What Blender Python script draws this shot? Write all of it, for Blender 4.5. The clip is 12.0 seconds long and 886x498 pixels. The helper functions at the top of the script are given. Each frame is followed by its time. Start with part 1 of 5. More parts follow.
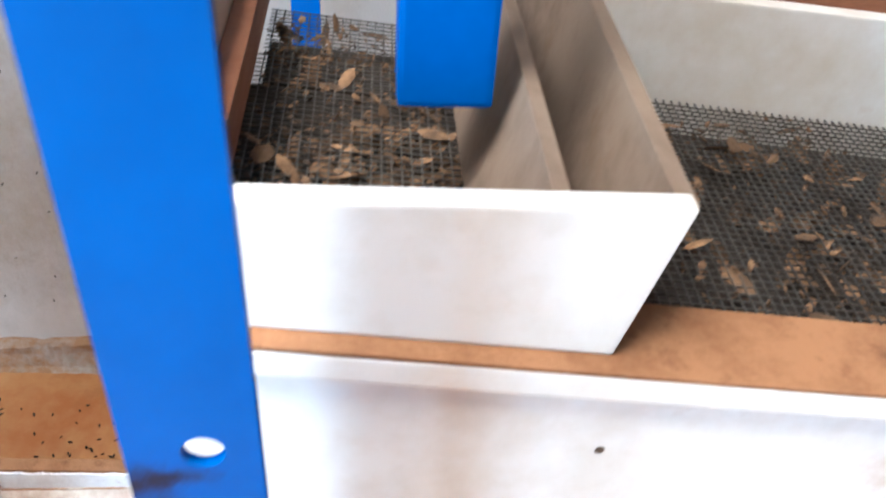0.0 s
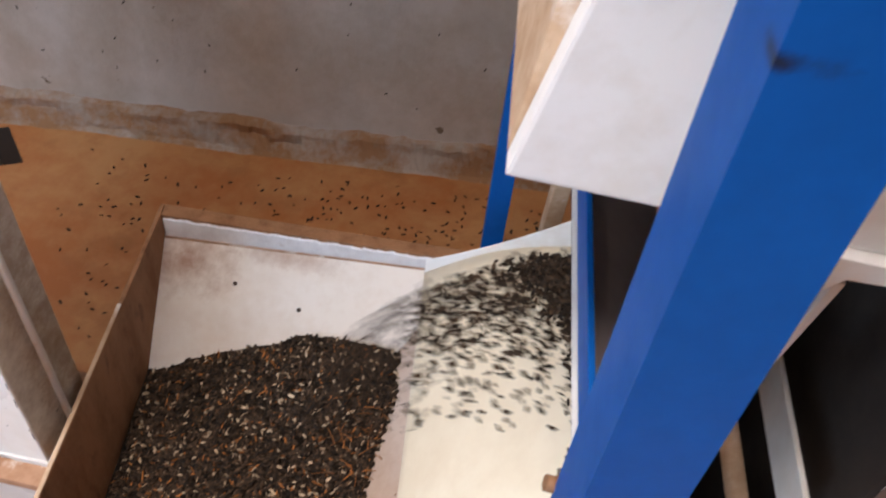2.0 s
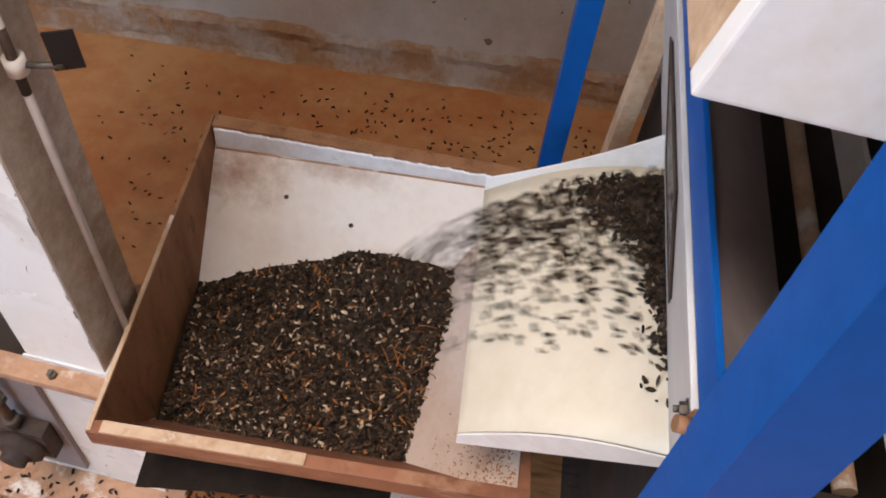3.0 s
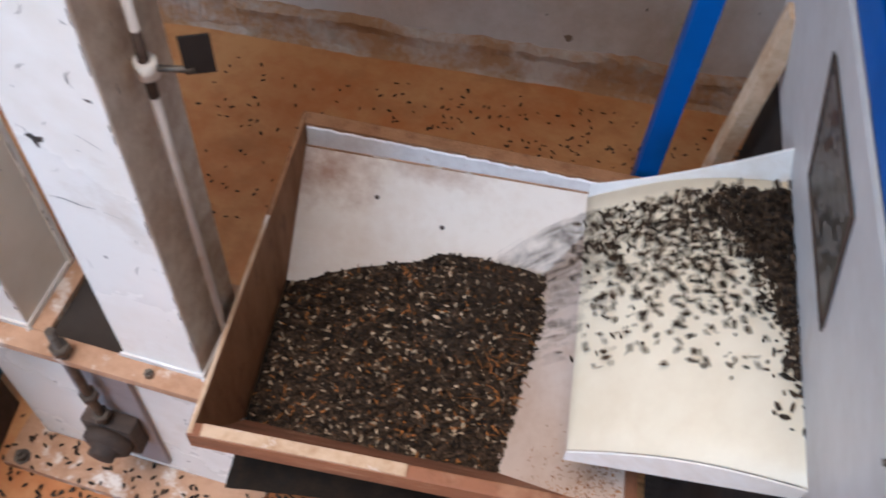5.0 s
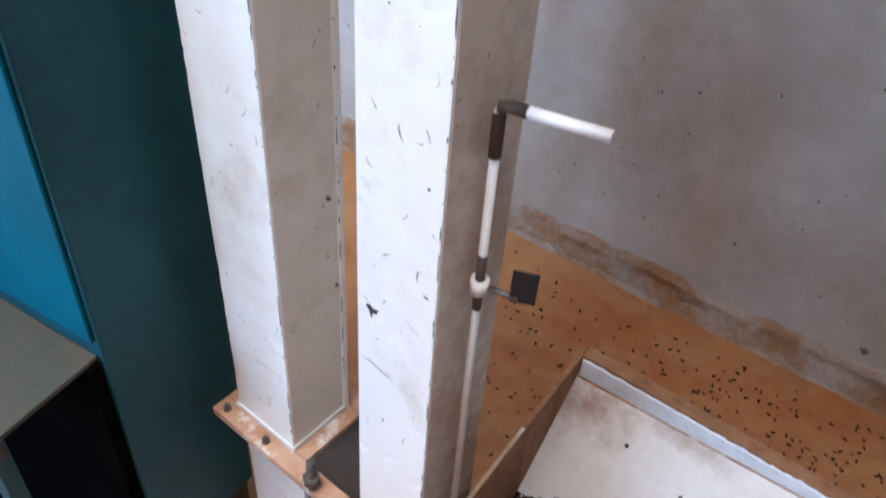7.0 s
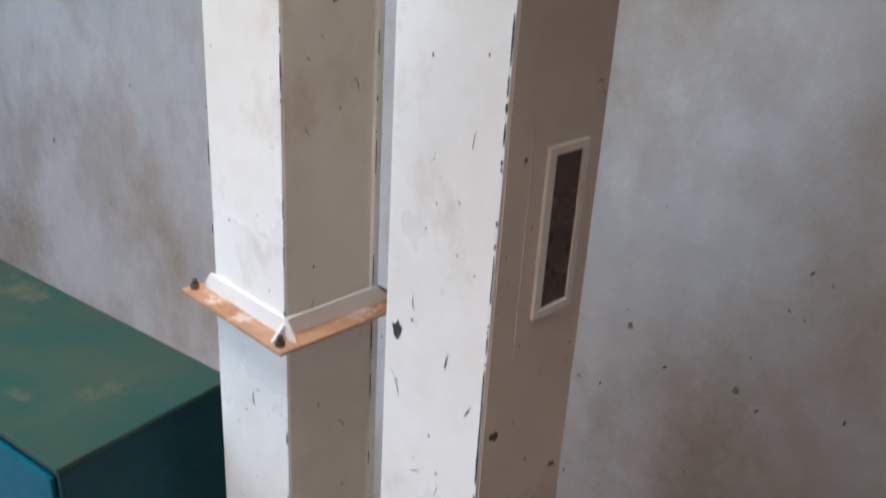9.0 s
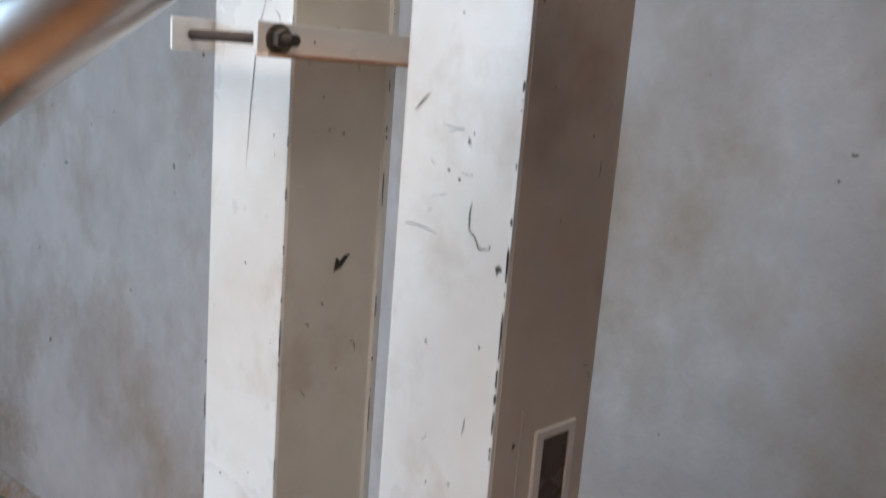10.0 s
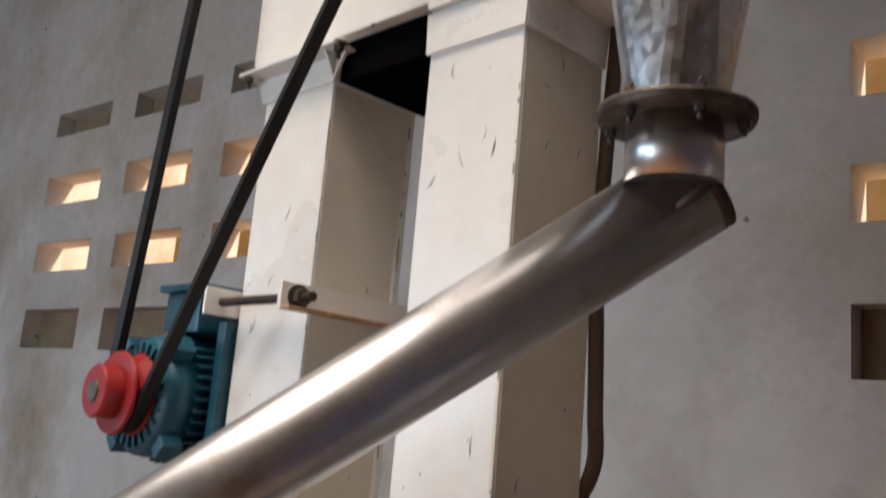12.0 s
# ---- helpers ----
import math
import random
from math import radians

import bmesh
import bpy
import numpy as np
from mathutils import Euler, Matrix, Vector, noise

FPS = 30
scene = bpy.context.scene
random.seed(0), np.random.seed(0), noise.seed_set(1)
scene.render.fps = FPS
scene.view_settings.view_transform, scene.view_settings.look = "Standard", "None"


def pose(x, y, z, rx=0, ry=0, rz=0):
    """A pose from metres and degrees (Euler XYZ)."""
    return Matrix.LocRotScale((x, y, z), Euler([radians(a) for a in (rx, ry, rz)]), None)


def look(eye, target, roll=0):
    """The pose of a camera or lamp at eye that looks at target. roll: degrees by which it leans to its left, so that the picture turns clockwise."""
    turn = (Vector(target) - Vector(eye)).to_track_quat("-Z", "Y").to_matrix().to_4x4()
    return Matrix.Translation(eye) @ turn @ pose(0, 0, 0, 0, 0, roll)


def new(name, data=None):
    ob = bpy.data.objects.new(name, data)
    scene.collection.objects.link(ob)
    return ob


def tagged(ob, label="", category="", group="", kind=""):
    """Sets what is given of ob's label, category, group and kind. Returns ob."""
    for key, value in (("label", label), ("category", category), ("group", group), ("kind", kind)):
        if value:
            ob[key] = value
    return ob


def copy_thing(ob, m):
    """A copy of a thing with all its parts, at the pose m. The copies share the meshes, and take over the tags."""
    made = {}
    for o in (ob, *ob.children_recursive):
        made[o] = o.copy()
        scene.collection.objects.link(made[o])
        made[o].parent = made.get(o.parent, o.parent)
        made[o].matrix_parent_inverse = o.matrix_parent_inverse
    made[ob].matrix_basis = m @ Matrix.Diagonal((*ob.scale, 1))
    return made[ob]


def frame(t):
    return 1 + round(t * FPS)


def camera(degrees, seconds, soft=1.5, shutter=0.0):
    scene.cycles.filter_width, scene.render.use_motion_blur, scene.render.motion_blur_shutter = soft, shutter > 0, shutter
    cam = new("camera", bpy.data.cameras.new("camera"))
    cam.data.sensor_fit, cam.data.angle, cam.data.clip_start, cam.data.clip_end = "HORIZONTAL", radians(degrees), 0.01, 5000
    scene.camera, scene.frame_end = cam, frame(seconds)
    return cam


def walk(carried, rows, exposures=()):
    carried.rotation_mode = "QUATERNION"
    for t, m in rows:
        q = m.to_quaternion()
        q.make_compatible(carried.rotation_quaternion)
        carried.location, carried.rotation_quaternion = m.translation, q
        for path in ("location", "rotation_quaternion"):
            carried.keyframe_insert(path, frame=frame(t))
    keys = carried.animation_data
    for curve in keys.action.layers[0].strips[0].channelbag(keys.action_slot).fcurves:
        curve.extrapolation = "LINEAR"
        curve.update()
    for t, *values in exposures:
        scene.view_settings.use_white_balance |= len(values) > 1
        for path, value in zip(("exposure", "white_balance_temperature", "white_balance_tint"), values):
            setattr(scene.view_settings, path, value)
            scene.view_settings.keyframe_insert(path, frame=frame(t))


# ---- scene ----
cam = camera(52.6, 12.0, soft=1.8, shutter=0.4)
PATH = [
    (0, (0.613, -0.405, 1.554), (0.614, 1.151, 0.298), 4.0),
    (0.5, (0.57, -0.433, 1.51), (0.58, 1.125, 0.256), 6.8),
    (1, (0.534, -0.428, 1.471), (0.483, 1.068, 0.145), 7.3),
    (1.5, (0.506, -0.429, 1.445), (0.429, 0.997, 0.045), 8.5),
    (2, (0.481, -0.421, 1.413), (0.339, 0.884, -0.074), 6.8),
    (2.5, (0.455, -0.415, 1.399), (0.299, 0.795, -0.157), 6.5),
    (3, (0.432, -0.407, 1.386), (0.282, 0.741, -0.216), 7.1),
    (4.8, (0.370, -0.397, 1.366), (0.194, 0.729, -0.250), 7.4),
    (5, (0.349, -0.394, 1.373), (0.127, 0.719, -0.258), 5.4),
    (5.5, (0.299, -0.405, 1.397), (-0.065, 0.713, -0.221), 5.7),
    (6, (0.314, -0.42, 1.413), (-0.233, 0.705, -0.147), 4.8),
    (6.5, (0.331, -0.437, 1.429), (-0.422, 0.674, -0.054), 3.8),
    (6.7, (0.335, -0.439, 1.435), (-0.475, 0.691, -0.002), 4.3),
    (8.3, (0.334, -0.396, 1.591), (-0.815, 0.841, 0.519), 2.9),
    (8.5, (0.332, -0.394, 1.604), (-0.852, 0.871, 0.606), 3.0),
    (9, (0.329, -0.393, 1.635), (-0.936, 0.933, 0.834), 3.4),
    (9.5, (0.328, -0.394, 1.663), (-0.99, 0.972, 1.035), 4.0),
    (10, (0.331, -0.398, 1.699), (-1.034, 1.009, 1.299), 4.5),
    (10.5, (0.339, -0.407, 1.729), (-1.044, 1.024, 1.531), 4.7),
    (11, (0.373, -0.445, 1.758), (-1.01, 1.0, 1.764), 5.5),
    (11.5, (0.389, -0.463, 1.789), (-1.003, 0.96, 1.986), 5.5),
    (12, (0.406, -0.47, 1.817), (-0.984, 0.915, 2.204), 5.0),
]
EXPOSURES = [(0, 2.6, 5950, 8), (0.5, 2.2, 5950, 8), (1.5, 1.48, 6400, 16), (2.5, 1.32, 6800, 20), (3.2, 1.30, 6800, 20), (5, 1.30, 6150, 18), (6.7, 1.56, 5700, 16), (8.3, 1.18, 6200, 14), (9.5, 0.85, 6400, 13), (10.5, 0.66, 6500, 13), (12, 0.50, 7200, 17)]
walk(cam, [(t, look(eye, target, roll)) for t, eye, target, roll in PATH], exposures=EXPOSURES)

# ---- world, sun, daylight through the openings ----
world = bpy.data.worlds.new("world")
scene.world = world
world.use_nodes = True
wn = world.node_tree.nodes
sky = wn.new("ShaderNodeTexSky")
sky.sky_type = "NISHITA"
sky.sun_disc = False
sky.sun_elevation = radians(44)
sky.sun_rotation = radians(61)
wn["Background"].inputs[1].default_value = 0.12
world.node_tree.links.new(sky.outputs[0], wn["Background"].inputs[0])

sun = new("sun", bpy.data.lights.new("sun", "SUN"))
sun.data.energy = 5.0
sun.data.angle = radians(0.5)
sun.data.color = (1.0, 0.86, 0.66)
sun.matrix_world = look((4.0, 2.2, 4.4), (0.0, 0.0, 0.0))


def opening_light(name, eye, target, w, h, power, color, spread=180):
    lamp = new(name, bpy.data.lights.new(name, "AREA"))
    lamp.data.shape, lamp.data.size, lamp.data.size_y = "RECTANGLE", w, h
    lamp.data.energy, lamp.data.color = power, color
    lamp.data.spread = radians(spread)
    lamp.matrix_world = look(eye, target)


opening_light("daylight_of_window", (-2.35, -2.38, 1.95), (-2.35, 0, 1.55), 0.66, 0.9, 20, (0.46, 0.73, 1.0))
opening_light("daylight_of_window", (-0.95, -2.38, 1.45), (-0.95, 0, 1.2), 0.8, 1.2, 14.5, (0.48, 0.74, 1.0))
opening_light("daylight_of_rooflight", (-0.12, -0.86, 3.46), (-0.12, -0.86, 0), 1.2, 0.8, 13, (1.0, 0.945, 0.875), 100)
opening_light("daylight_of_roof_strip", (-0.95, -0.98, 3.46), (-0.95, -0.98, 0), 2.5, 0.36, 4.5, (1.0, 0.96, 0.92), 125)
bpy.data.objects["daylight_of_roof_strip"].matrix_world = pose(-0.95, -0.98, 3.46, 0, 0, 47)

# ---- frame of the wall, the tray and the sieve: turned a little from the elevator ----
TURN = 5.7
TURNED = pose(0, 0, 0, 0, 0, TURN)


def place(a, b, z):
    return TURNED @ Vector((a, b, z))


# ---- materials ----
def nodes_of(name):
    m = bpy.data.materials.new(name)
    m.use_nodes = True
    return m, m.node_tree.nodes, m.node_tree.links, m.node_tree.nodes["Principled BSDF"]


def ramp(n, l, src, stops):
    r = n.new("ShaderNodeValToRGB")
    while len(r.color_ramp.elements) < len(stops):
        r.color_ramp.elements.new(0.5)
    for e, (p, c) in zip(r.color_ramp.elements, stops):
        e.position, e.color = p, (*c, 1)
    l.new(src, r.inputs[0])
    return r.outputs[0]


def noise_tex(n, l, coord, scale, detail=5, rough=0.6, stretch=(1, 1, 1)):
    mp = n.new("ShaderNodeMapping")
    mp.inputs["Scale"].default_value = stretch
    l.new(coord, mp.inputs[0])
    t = n.new("ShaderNodeTexNoise")
    t.inputs["Scale"].default_value, t.inputs["Detail"].default_value, t.inputs["Roughness"].default_value = scale, detail, rough
    l.new(mp.outputs[0], t.inputs["Vector"])
    return t.outputs["Fac"]


def mix(n, l, fac, c1, c2, mode="MIX"):
    x = n.new("ShaderNodeMix")
    x.data_type, x.blend_type = "RGBA", mode
    for sock, val in ((x.inputs[0], fac), (x.inputs[6], c1), (x.inputs[7], c2)):
        if isinstance(val, (int, float)):
            sock.default_value = val
        elif isinstance(val, tuple):
            sock.default_value = (*val, 1)
        else:
            l.new(val, sock)
    return x.outputs[2]


def surface(name, base, second, rough=0.5, metal=0.0, big=3.0, fine=60.0, amount=(0.42, 0.68), stretch=(1, 1, 1), bump=0.15,
            stain=None, stain_at=(0.6, 0.72), stain_scale=7.0, chip=None, chip_at=0.7, chip_scale=38.0, island=0.0, bump_scale=None):
    """A worn surface: base and second colour mixed at two scales, wide stains, and small chips."""
    m, n, l, b = nodes_of(name)
    co = n.new("ShaderNodeNewGeometry").outputs["Position"]
    f1 = noise_tex(n, l, co, big, 6, 0.62, stretch)
    f2 = noise_tex(n, l, co, fine, 4, 0.6, stretch)
    add = n.new("ShaderNodeMath")
    add.operation = "MULTIPLY_ADD"
    l.new(f2, add.inputs[0])
    add.inputs[1].default_value = 0.35
    l.new(f1, add.inputs[2])
    col = ramp(n, l, add.outputs[0], [(amount[0] + 0.17, base), (amount[1] + 0.17, second)])
    if stain:
        f3 = noise_tex(n, l, co, stain_scale, 8, 0.65, stretch)
        k = ramp(n, l, f3, [(stain_at[0], (0, 0, 0)), (stain_at[1], (1, 1, 1))])
        col = mix(n, l, k, col, stain)
    if island:
        g = n.new("ShaderNodeNewGeometry")
        hsv = n.new("ShaderNodeHueSaturation")
        mr = n.new("ShaderNodeMapRange")
        mr.inputs[3].default_value, mr.inputs[4].default_value = 1 - island, 1 + island
        l.new(g.outputs["Random Per Island"], mr.inputs[0])
        l.new(mr.outputs[0], hsv.inputs["Value"])
        l.new(col, hsv.inputs["Color"])
        col = hsv.outputs[0]
    rv = ramp(n, l, f1, [(0.3, (max(rough - 0.1, 0.05),) * 3), (0.7, (min(rough + 0.12, 1),) * 3)])
    if chip:
        f4 = noise_tex(n, l, co, chip_scale, 3, 0.5)
        k = ramp(n, l, f4, [(chip_at, (0, 0, 0)), (chip_at + 0.02, (1, 1, 1))])
        col = mix(n, l, k, col, chip)
    l.new(col, b.inputs["Base Color"])
    l.new(rv, b.inputs["Roughness"])
    b.inputs["Metallic"].default_value = metal
    if bump:
        bp = n.new("ShaderNodeBump")
        bp.inputs["Strength"].default_value, bp.inputs["Distance"].default_value = bump, 0.004
        f5 = noise_tex(n, l, co, bump_scale or fine, 6, 0.65, stretch)
        l.new(f5, bp.inputs["Height"])
        l.new(bp.outputs[0], b.inputs["Normal"])
    return m


PLASTER = surface("limewashed plaster", (0.67, 0.62, 0.575), (0.53, 0.485, 0.445), 0.9, big=1.5, fine=13, amount=(0.38, 0.66), stretch=(1, 1, 0.75), bump=1.0, bump_scale=22,
                  stain=(0.38, 0.29, 0.20), stain_at=(0.47, 0.72), stain_scale=2.2, chip=(0.20, 0.15, 0.11), chip_at=0.735, chip_scale=24)
CEILING = surface("roof sheeting", (0.58, 0.54, 0.49), (0.45, 0.41, 0.37), 0.8)
EARTH = surface("earthen concrete floor", (0.45, 0.155, 0.045), (0.54, 0.265, 0.105), 0.55, big=2.6, fine=24, amount=(0.39, 0.61), bump=0.35,
                stain=(0.36, 0.14, 0.045), stain_at=(0.52, 0.70), stain_scale=5.5)
SKIRT = surface("rough mortar", (0.46, 0.39, 0.335), (0.37, 0.20, 0.10), 0.95, big=7, fine=70, amount=(0.38, 0.60), bump=1.0, stain=(0.36, 0.30, 0.24), stain_at=(0.55, 0.75), stain_scale=22)
WHITE = surface("cream white gloss paint on steel", (0.86, 0.835, 0.785), (0.77, 0.72, 0.635), 0.29, big=2.2, fine=30, amount=(0.42, 0.70), bump=0.05,
                stain=(0.52, 0.41, 0.30), stain_at=(0.55, 0.78), stain_scale=5, chip=(0.06, 0.045, 0.035), chip_at=0.715, chip_scale=42)
# Darker, warmer copy of the white paint, carrying the shade of side faces.
SIDESHADE = surface("cream paint in a shaded tone", (0.78, 0.71, 0.60), (0.67, 0.585, 0.47), 0.36, big=2.2, fine=30, amount=(0.40, 0.70), bump=0.06,
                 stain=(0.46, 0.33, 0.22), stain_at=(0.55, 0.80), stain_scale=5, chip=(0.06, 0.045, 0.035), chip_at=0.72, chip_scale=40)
DUSTY = surface("dusty white paint", (0.72, 0.70, 0.67), (0.60, 0.52, 0.43), 0.5, big=4, fine=40, amount=(0.42, 0.72), bump=0.1,
                stain=(0.46, 0.28, 0.15), stain_at=(0.62, 0.74), stain_scale=13)
DUSTLIP = surface("brown dust on flange", (0.50, 0.29, 0.175), (0.36, 0.185, 0.10), 0.8, big=12, fine=90, bump=0.4, stain=(0.70, 0.62, 0.54), stain_at=(0.55, 0.66), stain_scale=22)
BOARD = surface("white-faced board", (0.84, 0.82, 0.79), (0.70, 0.64, 0.56), 0.40, big=4, fine=50, bump=0.06, stain=(0.50, 0.34, 0.22), stain_at=(0.60, 0.78), stain_scale=7)
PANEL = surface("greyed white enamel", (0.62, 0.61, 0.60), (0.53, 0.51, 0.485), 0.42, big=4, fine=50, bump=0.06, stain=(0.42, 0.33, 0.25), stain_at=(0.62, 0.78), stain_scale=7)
STAINED = surface("white board stained brown", (0.83, 0.77, 0.70), (0.74, 0.65, 0.56), 0.55, big=5, fine=60, bump=0.12, stain=(0.50, 0.33, 0.22), stain_at=(0.66, 0.80), stain_scale=9)
SHEET = surface("cream sheet metal", (0.78, 0.69, 0.53), (0.72, 0.62, 0.46), 0.38, big=5, fine=40, bump=0.03)
BAND = surface("white paint band", (0.88, 0.88, 0.90), (0.74, 0.72, 0.74), 0.6, big=30, fine=90, bump=0.3, stain=(0.50, 0.36, 0.28), stain_at=(0.62, 0.70), stain_scale=26)
WOOD = surface("raw brown wood", (0.31, 0.118, 0.055), (0.20, 0.076, 0.035), 0.7, big=9, fine=90, bump=0.3, stretch=(1, 1, 3), stain=(0.42, 0.21, 0.115), stain_at=(0.56, 0.70), stain_scale=14)
WOODPALE = surface("sun-browned plywood", (0.36, 0.175, 0.085), (0.25, 0.115, 0.055), 0.75, big=7, fine=80, bump=0.3, stretch=(3, 3, 1), stain=(0.16, 0.07, 0.035), stain_at=(0.57, 0.72), stain_scale=11)
SLOPEWOOD = surface("pinkish bare board", (0.62, 0.50, 0.42), (0.52, 0.38, 0.29), 0.7, big=7, fine=80, bump=0.1, stain=(0.44, 0.29, 0.19), stain_at=(0.60, 0.75), stain_scale=12)
EDGEWOOD = surface("pale worn wood edge", (0.62, 0.44, 0.29), (0.44, 0.26, 0.14), 0.75, big=14, fine=120, bump=0.35, stain=(0.78, 0.70, 0.62), stain_at=(0.58, 0.66), stain_scale=18)
BLUE = surface("blue enamel on steel", (0.0, 0.092, 0.37), (0.0, 0.074, 0.30), 0.42, big=6, fine=60, bump=0.05, stain=(0.02, 0.02, 0.03), stain_at=(0.70, 0.80), stain_scale=9)
BLUE.node_tree.nodes["Principled BSDF"].inputs["Specular IOR Level"].default_value = 0.12
TEAL = surface("teal enamel", (0.006, 0.075, 0.095), (0.004, 0.045, 0.058), 0.5, big=3, fine=50, bump=0.04, stain=(0.05, 0.05, 0.04), stain_at=(0.68, 0.82), stain_scale=5)
TEALTOP = surface("dusty green enamel", (0.022, 0.075, 0.062), (0.05, 0.08, 0.058), 0.55, big=8, fine=70, bump=0.08, stain=(0.16, 0.13, 0.08), stain_at=(0.60, 0.78), stain_scale=9, chip=(0.5, 0.2, 0.08), chip_at=0.755, chip_scale=22)
SHELF = surface("dusty olive enamel", (0.04, 0.042, 0.028), (0.075, 0.058, 0.036), 0.7, big=8, fine=70, bump=0.1)
AZURE = surface("bright azure enamel", (0.002, 0.135, 0.20), (0.002, 0.10, 0.15), 0.35, big=4, fine=50, bump=0.04)
RUST = surface("dark rusty steel", (0.075, 0.045, 0.03), (0.035, 0.024, 0.018), 0.75, big=14, fine=120, bump=0.4)
STEEL = surface("polished steel pipe", (0.64, 0.64, 0.64), (0.53, 0.50, 0.47), 0.33, 1.0, big=5, fine=70, bump=0.02, stain=(0.34, 0.24, 0.16), stain_at=(0.54, 0.74), stain_scale=13)
BOLT = surface("dull steel bolt", (0.16, 0.135, 0.11), (0.08, 0.06, 0.05), 0.55, 0.8, big=30, fine=150, bump=0.2)
DARK = surface("dark brown interior", (0.032, 0.022, 0.016), (0.018, 0.012, 0.009), 0.85, big=6, fine=50, bump=0.2)
GREY = surface("brown-grey painted sheet", (0.30, 0.25, 0.245), (0.22, 0.18, 0.17), 0.6, big=4, fine=50, bump=0.05, stain=(0.10, 0.06, 0.05), stain_at=(0.62, 0.78), stain_scale=6)
BEARING = surface("brown-painted casting with white flecks", (0.20, 0.135, 0.10), (0.14, 0.09, 0.065), 0.6, big=14, fine=80, bump=0.2, stain=(0.62, 0.58, 0.53), stain_at=(0.58, 0.61), stain_scale=30)
DIVIDER = surface("dust-browned board", (0.25, 0.18, 0.13), (0.16, 0.105, 0.07), 0.75, big=7, fine=60, bump=0.15, stain=(0.20, 0.12, 0.07), stain_at=(0.60, 0.72), stain_scale=12)
RUSTBOLT = surface("orange-brown rusty bolt", (0.30, 0.15, 0.07), (0.20, 0.09, 0.04), 0.7, big=30, fine=150, bump=0.2)
RED = surface("red enamel", (0.34, 0.014, 0.014), (0.26, 0.010, 0.011), 0.42, big=8, fine=70, bump=0.05, stain=(0.16, 0.02, 0.02), stain_at=(0.62, 0.75), stain_scale=18)
MOTOR = surface("teal cast iron", (0.008, 0.085, 0.13), (0.006, 0.055, 0.085), 0.45, big=10, fine=80, bump=0.15, stain=(0.05, 0.05, 0.05), stain_at=(0.62, 0.8), stain_scale=14)
# Black without reflection; paints in the darkness of hollows.
VOID = surface("black for shaded hollows", (0.0025, 0.0025, 0.0025), (0.005, 0.004, 0.004), 0.95, big=10, fine=90, bump=0)
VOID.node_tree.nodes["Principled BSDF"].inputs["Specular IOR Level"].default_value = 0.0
RUBBER = surface("black rubber", (0.012, 0.011, 0.011), (0.02, 0.018, 0.016), 0.55, big=10, fine=90, bump=0.05)
CABLE = surface("brown cable sheath", (0.10, 0.06, 0.04), (0.06, 0.035, 0.025), 0.55)
WIRE = surface("sieve wire", (0.15, 0.14, 0.125), (0.08, 0.065, 0.055), 0.5, 0.7, big=20, fine=90)
for m in (RUBBER, AZURE, TEAL, TEALTOP, WOODPALE):
    m.node_tree.nodes["Principled BSDF"].inputs["Specular IOR Level"].default_value = 0.25
AZURE.node_tree.nodes["Principled BSDF"].inputs["Specular IOR Level"].default_value = 0.08
HUSK = surface("dark seed husks", (0.016, 0.010, 0.006), (0.034, 0.021, 0.012), 0.8, big=60, fine=300, bump=0, island=0.55)
SEED = surface("striped seed shells", (0.016, 0.010, 0.0065), (0.092, 0.056, 0.032), 0.62, big=200, fine=600, bump=0, island=0.8)
PALE = surface("pale seed kernels", (0.50, 0.40, 0.28), (0.22, 0.14, 0.075), 0.6, big=200, fine=600, bump=0, island=0.5)
CHAFF = surface("orange chaff", (0.33, 0.13, 0.035), (0.22, 0.08, 0.02), 0.7, big=200, fine=600, bump=0, island=0.5)
LEAF = surface("dry leaf litter", (0.19, 0.105, 0.052), (0.075, 0.043, 0.024), 0.8, big=60, fine=200, bump=0.3, island=0.6)
for m in (HUSK, SEED, CHAFF):
    m.node_tree.nodes["Principled BSDF"].inputs["Specular IOR Level"].default_value = 0.2
SCRATCH = surface("dark scratch", (0.03, 0.025, 0.022), (0.06, 0.05, 0.04), 0.7, big=60, fine=200, bump=0)
PLATE = surface("engraved dark plate", (0.045, 0.038, 0.032), (0.085, 0.07, 0.055), 0.35, 0.4, big=25, fine=90, bump=0.1)
PLATEBAR = surface("plate lettering bars", (0.26, 0.24, 0.22), (0.17, 0.155, 0.14), 0.5)
GROUND = surface("sunlit earth outside", (0.70, 0.47, 0.22), (0.60, 0.38, 0.16), 0.9, big=1.0, fine=9)


def galvanised():
    m, n, l, b = nodes_of("galvanised sheet")
    co = n.new("ShaderNodeNewGeometry").outputs["Position"]
    t = n.new("ShaderNodeTexVoronoi")
    t.inputs["Scale"].default_value = 170
    l.new(co, t.inputs["Vector"])
    col = ramp(n, l, t.outputs["Color"], [(0.2, (0.52, 0.55, 0.58)), (0.8, (0.68, 0.70, 0.72))])
    l.new(mix(n, l, ramp(n, l, noise_tex(n, l, co, 16), [(0.55, (0, 0, 0)), (0.72, (1, 1, 1))]), col, (0.30, 0.25, 0.20)), b.inputs["Base Color"])
    l.new(ramp(n, l, t.outputs["Color"], [(0.2, (0.28,) * 3), (0.8, (0.38,) * 3)]), b.inputs["Roughness"])
    b.inputs["Metallic"].default_value = 1.0
    return m


GALV = galvanised()


